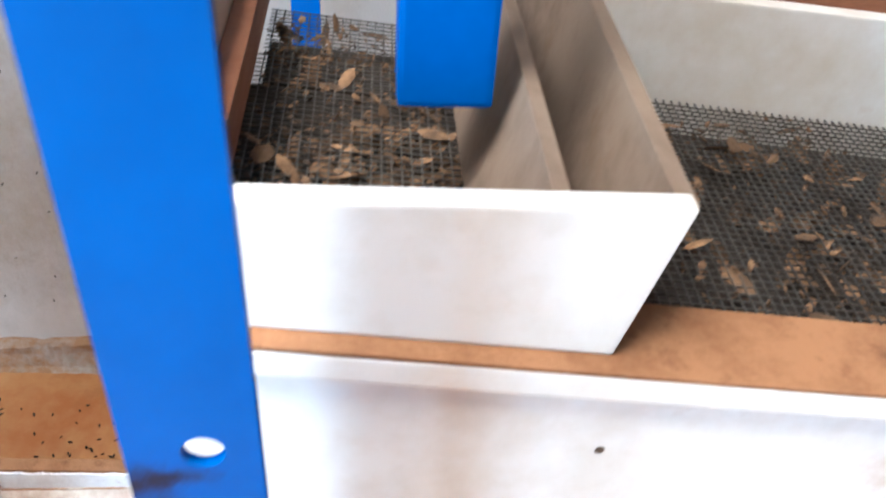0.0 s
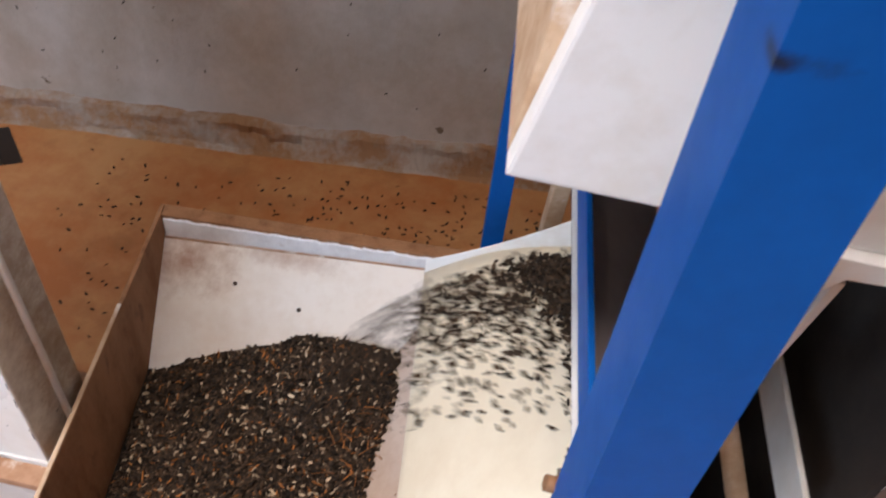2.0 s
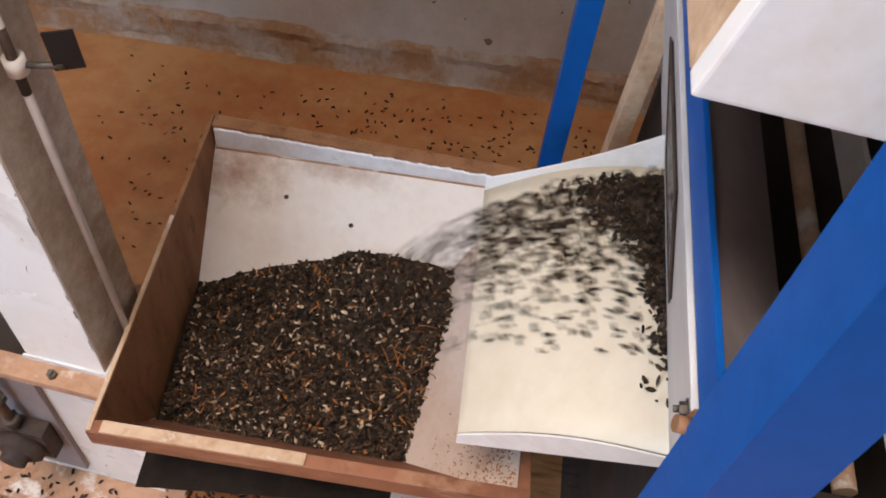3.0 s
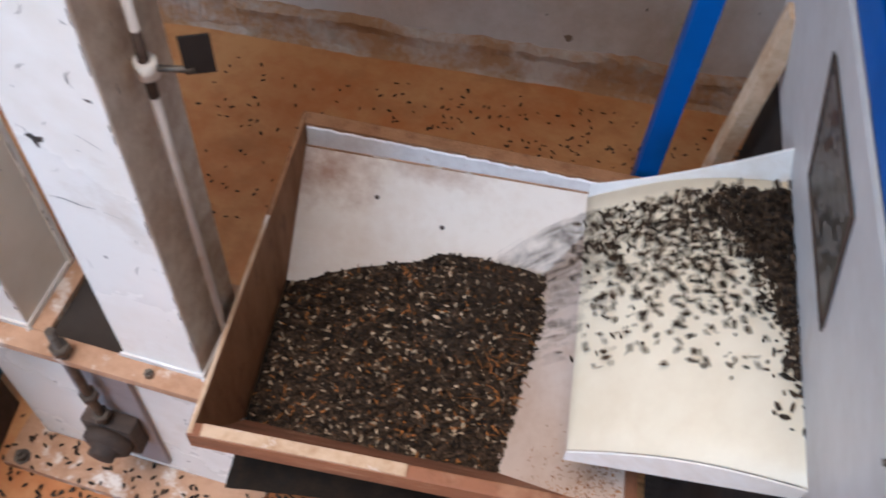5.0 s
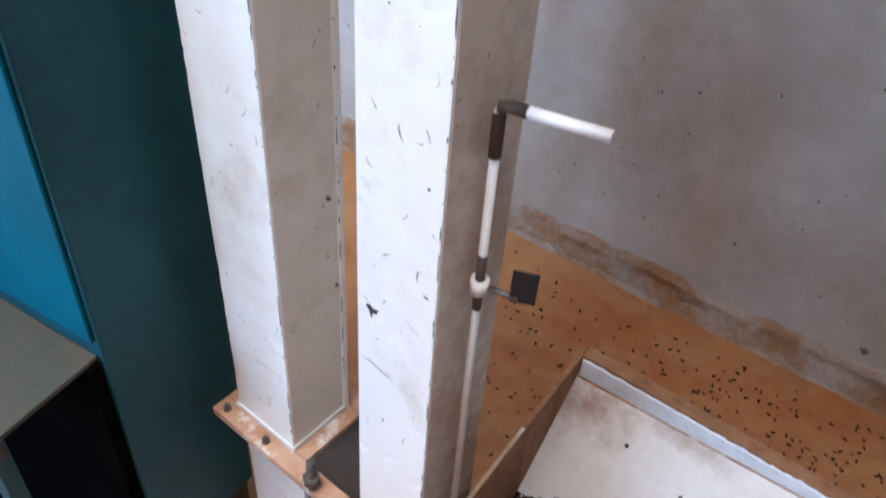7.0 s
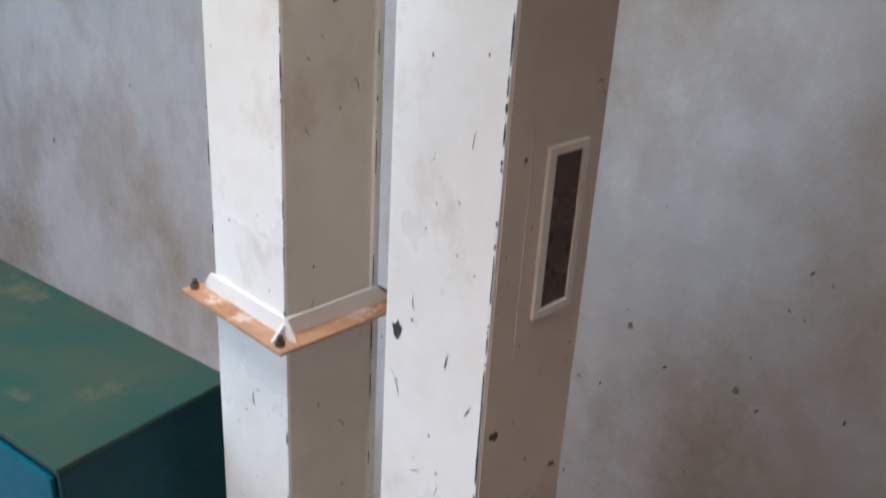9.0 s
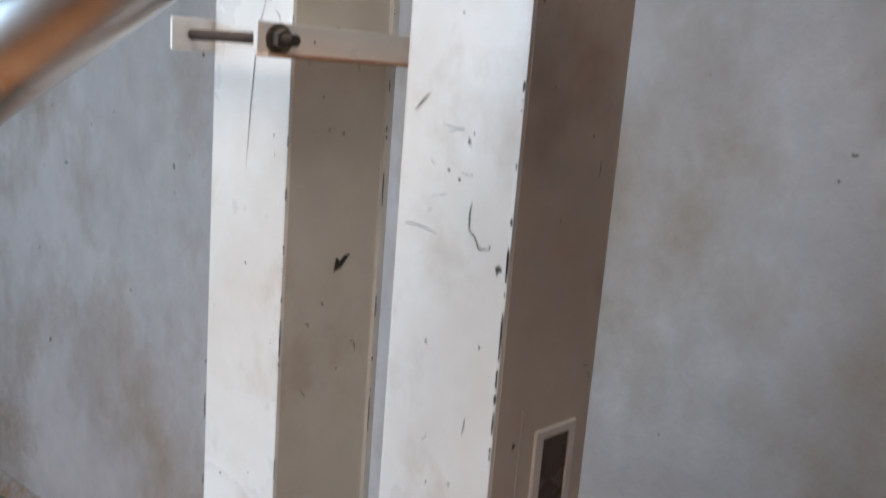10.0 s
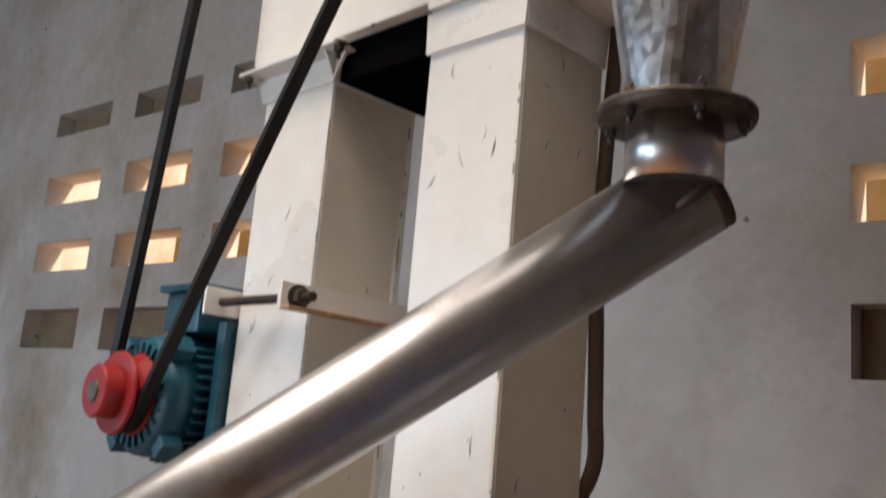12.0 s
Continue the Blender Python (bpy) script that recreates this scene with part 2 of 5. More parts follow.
def scorched_blue(spots):
    """The blue enamel with burnt weld marks: each spot a place, its reach along z and its width."""
    m = BLUE.copy()
    m.name = "blue enamel with scorch marks"
    n, l = m.node_tree.nodes, m.node_tree.links
    b = n["Principled BSDF"]
    co = n.new("ShaderNodeNewGeometry").outputs["Position"]
    src = b.inputs["Base Color"].links[0].from_socket
    wob = noise_tex(n, l, co, 90, 6, 0.7)
    for p, wide, high in spots:
        mp = n.new("ShaderNodeMapping")
        mp.inputs["Location"].default_value = (-p.x / wide, -p.y / wide, -p.z / high)
        mp.inputs["Scale"].default_value = (1 / wide, 1 / wide, 1 / high)
        l.new(co, mp.inputs[0])
        ln = n.new("ShaderNodeVectorMath")
        ln.operation = "LENGTH"
        l.new(mp.outputs[0], ln.inputs[0])
        ad = n.new("ShaderNodeMath")
        ad.operation = "MULTIPLY_ADD"
        l.new(wob, ad.inputs[0])
        ad.inputs[1].default_value = 1.0
        l.new(ln.outputs["Value"], ad.inputs[2])
        src = mix(n, l, ramp(n, l, ad.outputs[0], [(0.0, (1, 1, 1)), (0.55, (0.92,) * 3), (1.0, (0.0,) * 3)]), src, (0.016, 0.014, 0.02))
    l.new(src, b.inputs["Base Color"])
    return m


def dirt_patch(src_material, name, spots, color):
    """A copy of a surface with ragged patches of dirt at some places of it."""
    m = src_material.copy()
    m.name = name
    n, l = m.node_tree.nodes, m.node_tree.links
    b = n["Principled BSDF"]
    co = n.new("ShaderNodeNewGeometry").outputs["Position"]
    src = b.inputs["Base Color"].links[0].from_socket
    wob = noise_tex(n, l, co, 34, 8, 0.75)
    for p, wide, strength in spots:
        mp = n.new("ShaderNodeMapping")
        mp.inputs["Location"].default_value = tuple(-0.5 * p[i] / wide[i] for i in range(3))
        mp.inputs["Scale"].default_value = tuple(0.5 / wide[i] for i in range(3))
        l.new(co, mp.inputs[0])
        ln = n.new("ShaderNodeVectorMath")
        ln.operation = "LENGTH"
        l.new(mp.outputs[0], ln.inputs[0])
        ad = n.new("ShaderNodeMath")
        ad.operation = "MULTIPLY_ADD"
        l.new(wob, ad.inputs[0])
        ad.inputs[1].default_value = 0.8
        l.new(ln.outputs["Value"], ad.inputs[2])
        src = mix(n, l, ramp(n, l, ad.outputs[0], [(0.40, (strength,) * 3), (0.80, (0.0,) * 3)]), src, color)
    l.new(src, b.inputs["Base Color"])
    return m


LINING = dirt_patch(STAINED, "white lining with brown dirt in its corner", [(place(0.06, 0.35, 0.395), (0.11, 0.09, 0.06), 0.85), (place(0.20, 0.372, 0.405), (0.12, 0.03, 0.03), 0.7)], (0.34, 0.17, 0.095))
# Three low stains, then two wide patches that brown the upper wall.
STAINEDWALL = dirt_patch(PLASTER, "limewashed plaster with brown stains, browner high up", [
    (place(-0.17, 1.035, 0.62), (0.14, 0.25, 0.45), 0.50), (place(0.24, 1.035, 0.24), (0.55, 0.25, 0.22), 0.45), (place(-2.86, 1.035, 0.28), (0.30, 0.25, 0.24), 0.75),
    (place(-2.3, 1.035, 2.85), (1.30, 0.4, 0.80), 0.42), (place(-0.05, 1.035, 2.2), (0.45, 0.25, 0.40), 0.45)], (0.35, 0.26, 0.165))
# The same shaded tone, with patches of brown dirt low on the leg.
SHADEDIRT = dirt_patch(SIDESHADE, "shaded cream paint with brown dirt", [((0.002, 0.07, 0.72), (0.14, 0.12, 0.55), 0.85), ((0.002, 0.10, 0.52), (0.12, 0.09, 0.25), 0.85)], (0.30, 0.175, 0.09))
SCORCHED = scorched_blue([(place(0.501, -0.303, 1.335), 0.040, 0.026), (place(0.514, -0.303, 1.339), 0.032, 0.011), (place(0.501, -0.303, 1.301), 0.032, 0.008)])


# ---- mesh helpers ----
def part(name, bm, material, parent=None, label="", m=None):
    me = bpy.data.meshes.new(name)
    bm.normal_update()
    bm.to_mesh(me)
    bm.free()
    me.materials.append(material)
    ob = new(name, me)
    if parent is not None:
        ob.parent = parent
    if m is not None:
        ob.matrix_basis = m
    if label:
        tagged(ob, label)
    return ob


def thing(name, label, category, group="", kind="", m=None):
    ob = new(name)
    ob.empty_display_size = 0.05
    if m is not None:
        ob.matrix_basis = m
    return tagged(ob, label, category, group, kind)


def block(x0, y0, z0, x1, y1, z1, bevel=0.0015, bm=None, m=None):
    """A box with rounded edges, added to bm."""
    bm = bm or bmesh.new()
    g = bmesh.ops.create_cube(bm, size=1, matrix=Matrix.Translation(((x0 + x1) / 2, (y0 + y1) / 2, (z0 + z1) / 2)) @ Matrix.Diagonal((x1 - x0, y1 - y0, z1 - z0, 1)))
    vs = g["verts"]
    if bevel:
        es = list({e for q in vs for e in q.link_edges})
        r = bmesh.ops.bevel(bm, geom=es, offset=bevel, segments=2, profile=0.7, affect="EDGES")
        vs = list({q for f in r["faces"] for q in f.verts} | {q for q in vs if q.is_valid})
    if m is not None:
        bmesh.ops.transform(bm, matrix=m, verts=vs)
    return bm


def prism(profile, axis, lo, hi, bm=None, m=None, bevel=0.0):
    """A closed outline of two coordinates, drawn out along axis from lo to hi."""
    bm = bm or bmesh.new()

    def at(p, d):
        return {"x": (d, p[0], p[1]), "y": (p[0], d, p[1]), "z": (p[0], p[1], d)}[axis]

    a = [bm.verts.new(at(p, lo)) for p in profile]
    b = [bm.verts.new(at(p, hi)) for p in profile]
    k = len(profile)
    fs = [bm.faces.new(a), bm.faces.new(b[::-1])] + [bm.faces.new((a[i], b[i], b[(i + 1) % k], a[(i + 1) % k])) for i in range(k)]
    bmesh.ops.recalc_face_normals(bm, faces=fs)
    vs = a + b
    if bevel:
        r = bmesh.ops.bevel(bm, geom=list({e for q in vs for e in q.link_edges}), offset=bevel, segments=2, profile=0.7, affect="EDGES")
        vs = list({q for f in r["faces"] for q in f.verts} | {q for q in vs if q.is_valid})
    if m is not None:
        bmesh.ops.transform(bm, matrix=m, verts=vs)
    return bm


def along(p, q):
    """A pose whose z runs from p to q."""
    return Matrix.Translation(p) @ (Vector(q) - Vector(p)).to_track_quat("Z", "Y").to_matrix().to_4x4()


def rod(p, q, r, r2=None, seg=24, bm=None, caps=True):
    bm = bm or bmesh.new()
    d = (Vector(q) - Vector(p)).length
    g = bmesh.ops.create_cone(bm, cap_ends=caps, segments=seg, radius1=r, radius2=r if r2 is None else r2, depth=d, matrix=along(p, q) @ Matrix.Translation((0, 0, d / 2)))
    for f in {f for q in g["verts"] for f in q.link_faces}:
        f.smooth = len(f.verts) == 4
    return bm


def hexbolt(p, q, r, bm=None):
    """A hexagonal head from p to q with a washer and a shank stub."""
    bm = rod(p, q, r, seg=6, bm=bm)
    for f in bm.faces:
        f.smooth = False
    v = Vector(q) - Vector(p)
    rod(Vector(p) - v * 0.12, Vector(p) + v * 0.12, r * 1.45, seg=16, bm=bm)
    rod(q, Vector(q) + v * 0.8, r * 0.5, seg=10, bm=bm)
    return bm


def lathe(profile, seg=40, bm=None, m=None):
    """Radius and height pairs turned about z."""
    bm = bm or bmesh.new()
    rings = [[bm.verts.new((r * math.cos(2 * math.pi * i / seg), r * math.sin(2 * math.pi * i / seg), z)) for i in range(seg)] for r, z in profile]
    vs = [q for ring in rings for q in ring]
    for r0, r1 in zip(rings, rings[1:]):
        for i in range(seg):
            f = bm.faces.new((r0[i], r0[(i + 1) % seg], r1[(i + 1) % seg], r1[i]))
            f.smooth = True
    bm.faces.new(rings[0][::-1])
    bm.faces.new(rings[-1])
    if m is not None:
        bmesh.ops.transform(bm, matrix=m, verts=vs)
    return bm


def sweep(points, r, seg=12, bm=None, flat=1.0):
    """A round bar along smooth points."""
    bm = bm or bmesh.new()
    pts = [Vector(p) for p in points]
    rings = []
    for i, p in enumerate(pts):
        d = (pts[min(i + 1, len(pts) - 1)] - pts[max(i - 1, 0)]).normalized()
        side = d.cross(Vector((0.31, 0.17, 0.93)) if abs(d.z) < 0.9 else Vector((0, 1, 0))).normalized()
        up = d.cross(side)
        rings.append([bm.verts.new(p + r * (math.cos(t) * side + flat * math.sin(t) * up)) for t in (2 * math.pi * k / seg for k in range(seg))])
    for r0, r1 in zip(rings, rings[1:]):
        for i in range(seg):
            bm.faces.new((r0[i], r0[(i + 1) % seg], r1[(i + 1) % seg], r1[i])).smooth = True
    bm.faces.new(rings[0][::-1])
    bm.faces.new(rings[-1])
    bmesh.ops.recalc_face_normals(bm, faces=bm.faces[:])
    return bm


def holed_wall(a0, a1, z0, z1, b0, b1, holes, step=0.6):
    """A wall between b0 and b1 with rectangular openings through it."""
    xs = sorted({a0, a1, *(h[0] for h in holes), *(h[1] for h in holes)})
    zs = sorted({z0, z1, *(h[2] for h in holes), *(h[3] for h in holes)})
    bm = bmesh.new()
    cache = {}

    def v(i, j, b):
        if (i, j, b) not in cache:
            cache[i, j, b] = bm.verts.new((xs[i], b, zs[j]))
        return cache[i, j, b]

    def solid(i, j):
        if not (0 <= i < len(xs) - 1 and 0 <= j < len(zs) - 1):
            return False
        x, z = (xs[i] + xs[i + 1]) / 2, (zs[j] + zs[j + 1]) / 2
        return not any(h[0] < x < h[1] and h[2] < z < h[3] for h in holes)

    for i in range(len(xs) - 1):
        for j in range(len(zs) - 1):
            if not solid(i, j):
                continue
            bm.faces.new((v(i, j, b0), v(i + 1, j, b0), v(i + 1, j + 1, b0), v(i, j + 1, b0)))
            bm.faces.new((v(i, j, b1), v(i, j + 1, b1), v(i + 1, j + 1, b1), v(i + 1, j, b1)))
            for di, dj, p, q in ((-1, 0, (i, j), (i, j + 1)), (1, 0, (i + 1, j), (i + 1, j + 1)), (0, -1, (i, j), (i + 1, j)), (0, 1, (i, j + 1), (i + 1, j + 1))):
                if not solid(i + di, j + dj):
                    bm.faces.new((v(*p, b0), v(*q, b0), v(*q, b1), v(*p, b1)))
    bmesh.ops.recalc_face_normals(bm, faces=bm.faces[:])
    return bm


def setting(name, bm, material, label, m=None):
    return tagged(part(name, bm, material, None, "", m), label, name.split("_")[0], "", "structure")


# ---- the room ----
vents = []
for z0, z1 in ((2.735, 2.825), (2.473, 2.583), (2.230, 2.337), (1.962, 2.096)):
    for k in range(0, 3):
        vents.append((-2.80 + 0.51 * k, -2.44 + 0.51 * k, z0, z1))
for z0, z1 in ((2.665, 2.765), (2.428, 2.534), (2.207, 2.307), (1.947, 2.070)):
    for k in range(0, 3):
        vents.append((-0.04 + 0.51 * k, 0.32 + 0.51 * k, z0, z1))
setting("wall_north", holed_wall(-4.6, 3.52, -0.05, 3.5, 1.035, 1.135, vents), STAINEDWALL, "limewashed plaster wall, stained, with rows of vent openings", TURNED)
setting("wall_south", holed_wall(-4.8, 3.6, -0.05, 3.5, -2.6, -2.4, [(-2.68, -2.02, 1.5, 2.4), (-1.35, -0.55, 0.85, 2.05)]), PLASTER, "plain plaster wall with two window openings")
setting("wall_east", holed_wall(-3.4, 2.2, -0.05, 3.5, -3.6, -3.4, []), PLASTER, "plain plaster wall", pose(0, 0, 0, 0, 0, 90))
setting("wall_west", holed_wall(-3.4, 2.2, -0.05, 3.5, 4.6, 4.8, []), PLASTER, "plain plaster wall", pose(0, 0, 0, 0, 0, 90))
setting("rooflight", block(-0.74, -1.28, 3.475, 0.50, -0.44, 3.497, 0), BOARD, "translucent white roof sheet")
setting("rooflight", block(-1.27, -0.23, 3.465, 1.27, 0.23, 3.472, 0), BOARD, "translucent white roof strip", pose(-0.95, -0.98, 0, 0, 0, 47))
setting("ceiling", block(-5.4, -3.7, 3.5, 4.1, 1.21, 3.6, 0), CEILING, "plain roof underside", TURNED)


def floor_mesh():
    bm = bmesh.new()
    bmesh.ops.create_grid(bm, x_segments=90, y_segments=60, size=1, matrix=Matrix.Translation((-0.6, -0.9, 0)) @ Matrix.Diagonal((4.3, 2.7, 1, 1)))
    for q in bm.verts:
        q.co.z = 0.004 * noise.noise(q.co * 3.0) + 0.0015 * noise.noise(q.co * 14)
    return bm


setting("floor", floor_mesh(), EARTH, "orange-brown earthen concrete floor, littered and stained")
bm = bmesh.new()
for z0, z1 in ((1.962, 2.096), (2.735, 2.825)):
    for k in range(0, 3):
        block(-2.80 + 0.51 * k + 0.001, 1.095, z0 + 0.001, -2.44 + 0.51 * k - 0.001, 1.12, z1 - 0.001, 0, bm)
for k in range(0, 3):
    block(-0.04 + 0.51 * k + 0.001, 1.095, 1.948, 0.32 + 0.51 * k - 0.001, 1.12, 2.069, 0, bm)
NICHE = surface("brown niche plaster", (0.30, 0.21, 0.13), (0.20, 0.13, 0.08), 0.9, big=6, fine=40, bump=0.4)
setting("trim", bm, NICHE, "brown plaster backs of the blocked vents", TURNED)
OCHRE = surface("ochre plaster outside", (0.46, 0.29, 0.115), (0.34, 0.20, 0.075), 0.9, big=1.2, fine=9)
# Added wall; its ochre gives the vents their warm colour.
setting("backdrop", block(-16, 7.0, -0.1, 9, 7.1, 5.6, 0), OCHRE, "ochre wall added outside to give the vents a warm colour", TURNED)
ground = bmesh.new()
bmesh.ops.create_grid(ground, x_segments=2, y_segments=2, size=60, matrix=Matrix.Translation((0, 0, -0.12)))
setting("ground", ground, GROUND, "sunlit bare earth outside")


def skirting_mesh():
    """A rough mortar fillet along the foot of the wall."""
    bm = bmesh.new()
    rows = []
    prof = [(0.0, 0.072), (-0.013, 0.070), (-0.024, 0.061), (-0.024, 0.040), (-0.030, 0.022), (-0.036, 0.006), (-0.060, -0.01)]
    for i in range(701):
        a = -3.6 + 5.6 * i / 700
        ring = []
        for j, (db, z) in enumerate(prof):
            k = 0.008 * noise.noise(Vector((a * 9, j * 1.3, 0))) + 0.007 * noise.noise(Vector((a * 30, j * 2.1, 4))) + 0.004 * noise.noise(Vector((a * 90, j * 3.1, 4)))
            ring.append(bm.verts.new((a, 1.038 + (db + (k if 0 < j < 6 else 0)), z + (0.022 * noise.noise(Vector((a * 5, 0, 7))) + 0.008 * noise.noise(Vector((a * 31, 0, 7))) if j < 3 else 0.5 * k))))
        rows.append(ring)
    for r0, r1 in zip(rows, rows[1:]):
        for j in range(len(prof) - 1):
            bm.faces.new((r0[j], r0[j + 1], r1[j + 1], r1[j]))
    bmesh.ops.recalc_face_normals(bm, faces=bm.faces[:])
    if bm.faces[0].normal.y > 0:
        bmesh.ops.reverse_faces(bm, faces=bm.faces[:])
    return bm


setting("baseboard", skirting_mesh(), SKIRT, "crumbling mortar fillet along the wall foot", TURNED)


# ---- bucket elevator ----
def leg(x0, x1, z0, z1, lip=True):
    """A square sheet-steel casing with a folded seam along its back edge."""
    bm = block(x0, 0, z0, x1, 0.099, z1, 0.003)
    if lip:
        block(x1 - 0.001, 0.094, z0, x1 + 0.004, 0.101, z1, 0.001, bm)
    return bm


def lip_ring(x0, x1, y0, y1, z, out=0.022, t=0.003):
    """The flat lip of a flange round a casing."""
    bm = bmesh.new()
    for q in ((x0 - out, y0 - out, x1 + out, y0), (x0 - out, y1, x1 + out, y1 + out), (x0 - out, y0, x0, y1), (x1, y0, x1 + out, y1)):
        block(q[0], q[1], z, q[2], q[3], z + t, 0.0008, bm)
    return bm


def fold_ring(x0, x1, y0, y1, z, h, flare=0.016, t=0.003):
    """The upright fold of a flange, its ends cut back; h below zero hangs down."""
    bm = bmesh.new()
    prism([(x0 - flare, z), (x1 + flare, z), (x1 + 0.002, z + h), (x0 - 0.002, z + h)], "y", y0 - t, y0 - 0.0002, bm)
    prism([(y0 - flare, z), (y1 + flare, z), (y1, z + h), (y0, z + h)], "x", x1 + 0.0002, x1 + t, bm)
    return bm


elevator = thing("bucket_elevator", "cream-white twin-leg bucket elevator with chipped paint standing on the floor", "elevator")
part("casing_leg", leg(-0.100, 0.000, 0.414, 2.16, False), WHITE, elevator)
# Thin sheets added over the legs' sides put the shaded tone on them.
part("side_sheet", block(0.0001, 0.003, 0.425, 0.0005, 0.099, 2.112, 0), SHADEDIRT, elevator, "cream side sheet in a shaded tone with brown dirt")
part("side_sheet", block(-0.2239, 0.003, 0.425, -0.2235, 0.093, 1.2515, 0), SIDESHADE, elevator, "cream side sheet in a shaded tone")
part("side_sheet", block(-0.2259, 0.003, 1.272, -0.2255, 0.093, 2.116, 0), SIDESHADE, elevator, "cream side sheet in a shaded tone")
part("casing_leg", leg(-0.335, -0.224, 0.414, 1.253), WHITE, elevator)
part("casing_leg", leg(-0.333, -0.226, 1.256, 2.14), WHITE, elevator)
collar = part("collar", lip_ring(-0.335, -0.224, 0, 0.104, 1.252), DUSTLIP, elevator, "dusty bolted flange lip")
part("fold", fold_ring(-0.335, -0.224, 0, 0.100, 1.2553, 0.017), WHITE, collar, "white upright fold")
collar = part("collar", lip_ring(-0.333, -0.226, 0, 0.104, 2.143), DUSTY, elevator)
part("fold", fold_ring(-0.333, -0.226, 0, 0.100, 2.1425, -0.026), WHITE, collar)
part("fold", fold_ring(-0.100, 0.0, 0, 0.100, 2.149, -0.036, 0.004), WHITE, collar)
head = part("head_casing", prism([(-0.352, 2.150), (-0.224, 2.150), (-0.224, 2.156), (-0.10, 2.156), (-0.10, 2.150), (0.022, 2.150), (0.05, 2.55), (-0.36, 2.55)], "y", -0.008, 0.115, None, None, 0.002), WHITE, elevator)
# Black block in place of the shaded opening between the legs.
part("underside", block(-0.222, 0.004, 2.118, -0.104, 0.112, 2.155, 0), VOID, elevator, "black block standing in for the shaded throat between the legs")
boot = part("boot", block(-0.335, 0.004, 0.02, 0.0, 0.100, 0.395, 0.003), WHITE, elevator, "white elevator boot casing near the floor")
for q in ((-0.360, -0.028, 0.012, 0.0), (-0.360, 0.104, 0.004, 0.130), (-0.224, 0.0005, -0.200, 0.1035), (-0.360, 0.0005, -0.335, 0.1035), (0.0, 0.0005, 0.003, 0.1035)):
    part("flange_strip", block(q[0], q[1], 0.398, q[2], q[3], 0.412, 0.0015), DUSTLIP, boot, "dust-covered brown flange strip")
part("flange_fold", fold_ring(-0.335, -0.224, 0, 0.100, 0.4125, 0.008, 0.006), DUSTY, boot)
part("flange_fold", fold_ring(-0.100, 0.0, 0, 0.100, 0.4125, 0.008, 0.006), DUSTY, boot)
part("throat", block(-0.199, 0.002, 0.402, -0.102, 0.102, 0.4035, 0), DARK, boot)
part("take_up_slot", block(-0.205, -0.004, 0.06, -0.115, 0.006, 0.385, 0.001), GREY, boot, "grey take-up plate with shaft bearing")
bm = rod((-0.165, -0.022, 0.20), (-0.165, -0.022, 0.47), 0.006, seg=12)
for zz in (0.24, 0.30, 0.425):
    rod((-0.165, -0.022, zz), (-0.165, -0.022, zz + 0.012), 0.012, seg=6, bm=bm)
part("take_up_screw", bm, BOLT, boot, "rusty threaded take-up screw")
bm = block(-0.200, -0.030, 0.150, -0.125, -0.004, 0.225, 0.006)
lathe([(0.034, 0), (0.034, 0.012), (0.024, 0.018), (0.018, 0.019), (0.018, 0.03), (0.008, 0.032)], 24, bm, pose(-0.163, -0.030, 0.188, 90))
part("bearing", bm, RUST, boot, "rusty brown bearing block")
bm = block(-0.375, -0.060, 0.0, 0.03, 0.150, 0.018, 0.002)
part("base_plate", bm, DUSTLIP, boot)
for x in (-0.342, -0.262, -0.06):
    part("bolt", hexbolt((x, -0.016, 0.411), (x, -0.016, 0.418), 0.006), BOLT, boot)
for x in (-0.35, -0.02):
    part("bolt", hexbolt((x, -0.045, 0.017), (x, -0.045, 0.028), 0.009), BOLT, boot)
for x, y in ((-0.350, -0.012), (-0.213, -0.014), (-0.210, 0.112)):
    part("bolt", hexbolt((x, y, 1.254), (x, y, 1.260), 0.0045), BOLT, elevator)
for x, y in ((-0.347, -0.015), (-0.207, -0.013), (-0.208, 0.114)):
    part("bolt", hexbolt((x, y, 2.146), (x, y, 2.138), 0.005), BOLT, elevator)
# inspection window on the side of the delivery leg
bm = block(0.0, 0.041, 1.350, 0.003, 0.083, 1.356, 0.0006)
block(0.0, 0.041, 1.466, 0.003, 0.083, 1.472, 0.0006, bm)
block(0.0, 0.041, 1.356, 0.003, 0.0485, 1.466, 0.0006, bm)
block(0.0, 0.077, 1.356, 0.003, 0.083, 1.466, 0.0006, bm)
window = part("inspection_window", bm, WHITE, elevator, "small framed inspection window with brown pane")
part("pane", block(0.0002, 0.0485, 1.356, 0.0012, 0.077, 1.466, 0), surface("brown window pane", (0.10, 0.065, 0.045), (0.075, 0.045, 0.03), 0.25, big=20, fine=90), window)
part("weld_line", block(0.0, 0.026, 1.325, 0.0010, 0.0268, 1.49, 0), DUSTY, elevator)


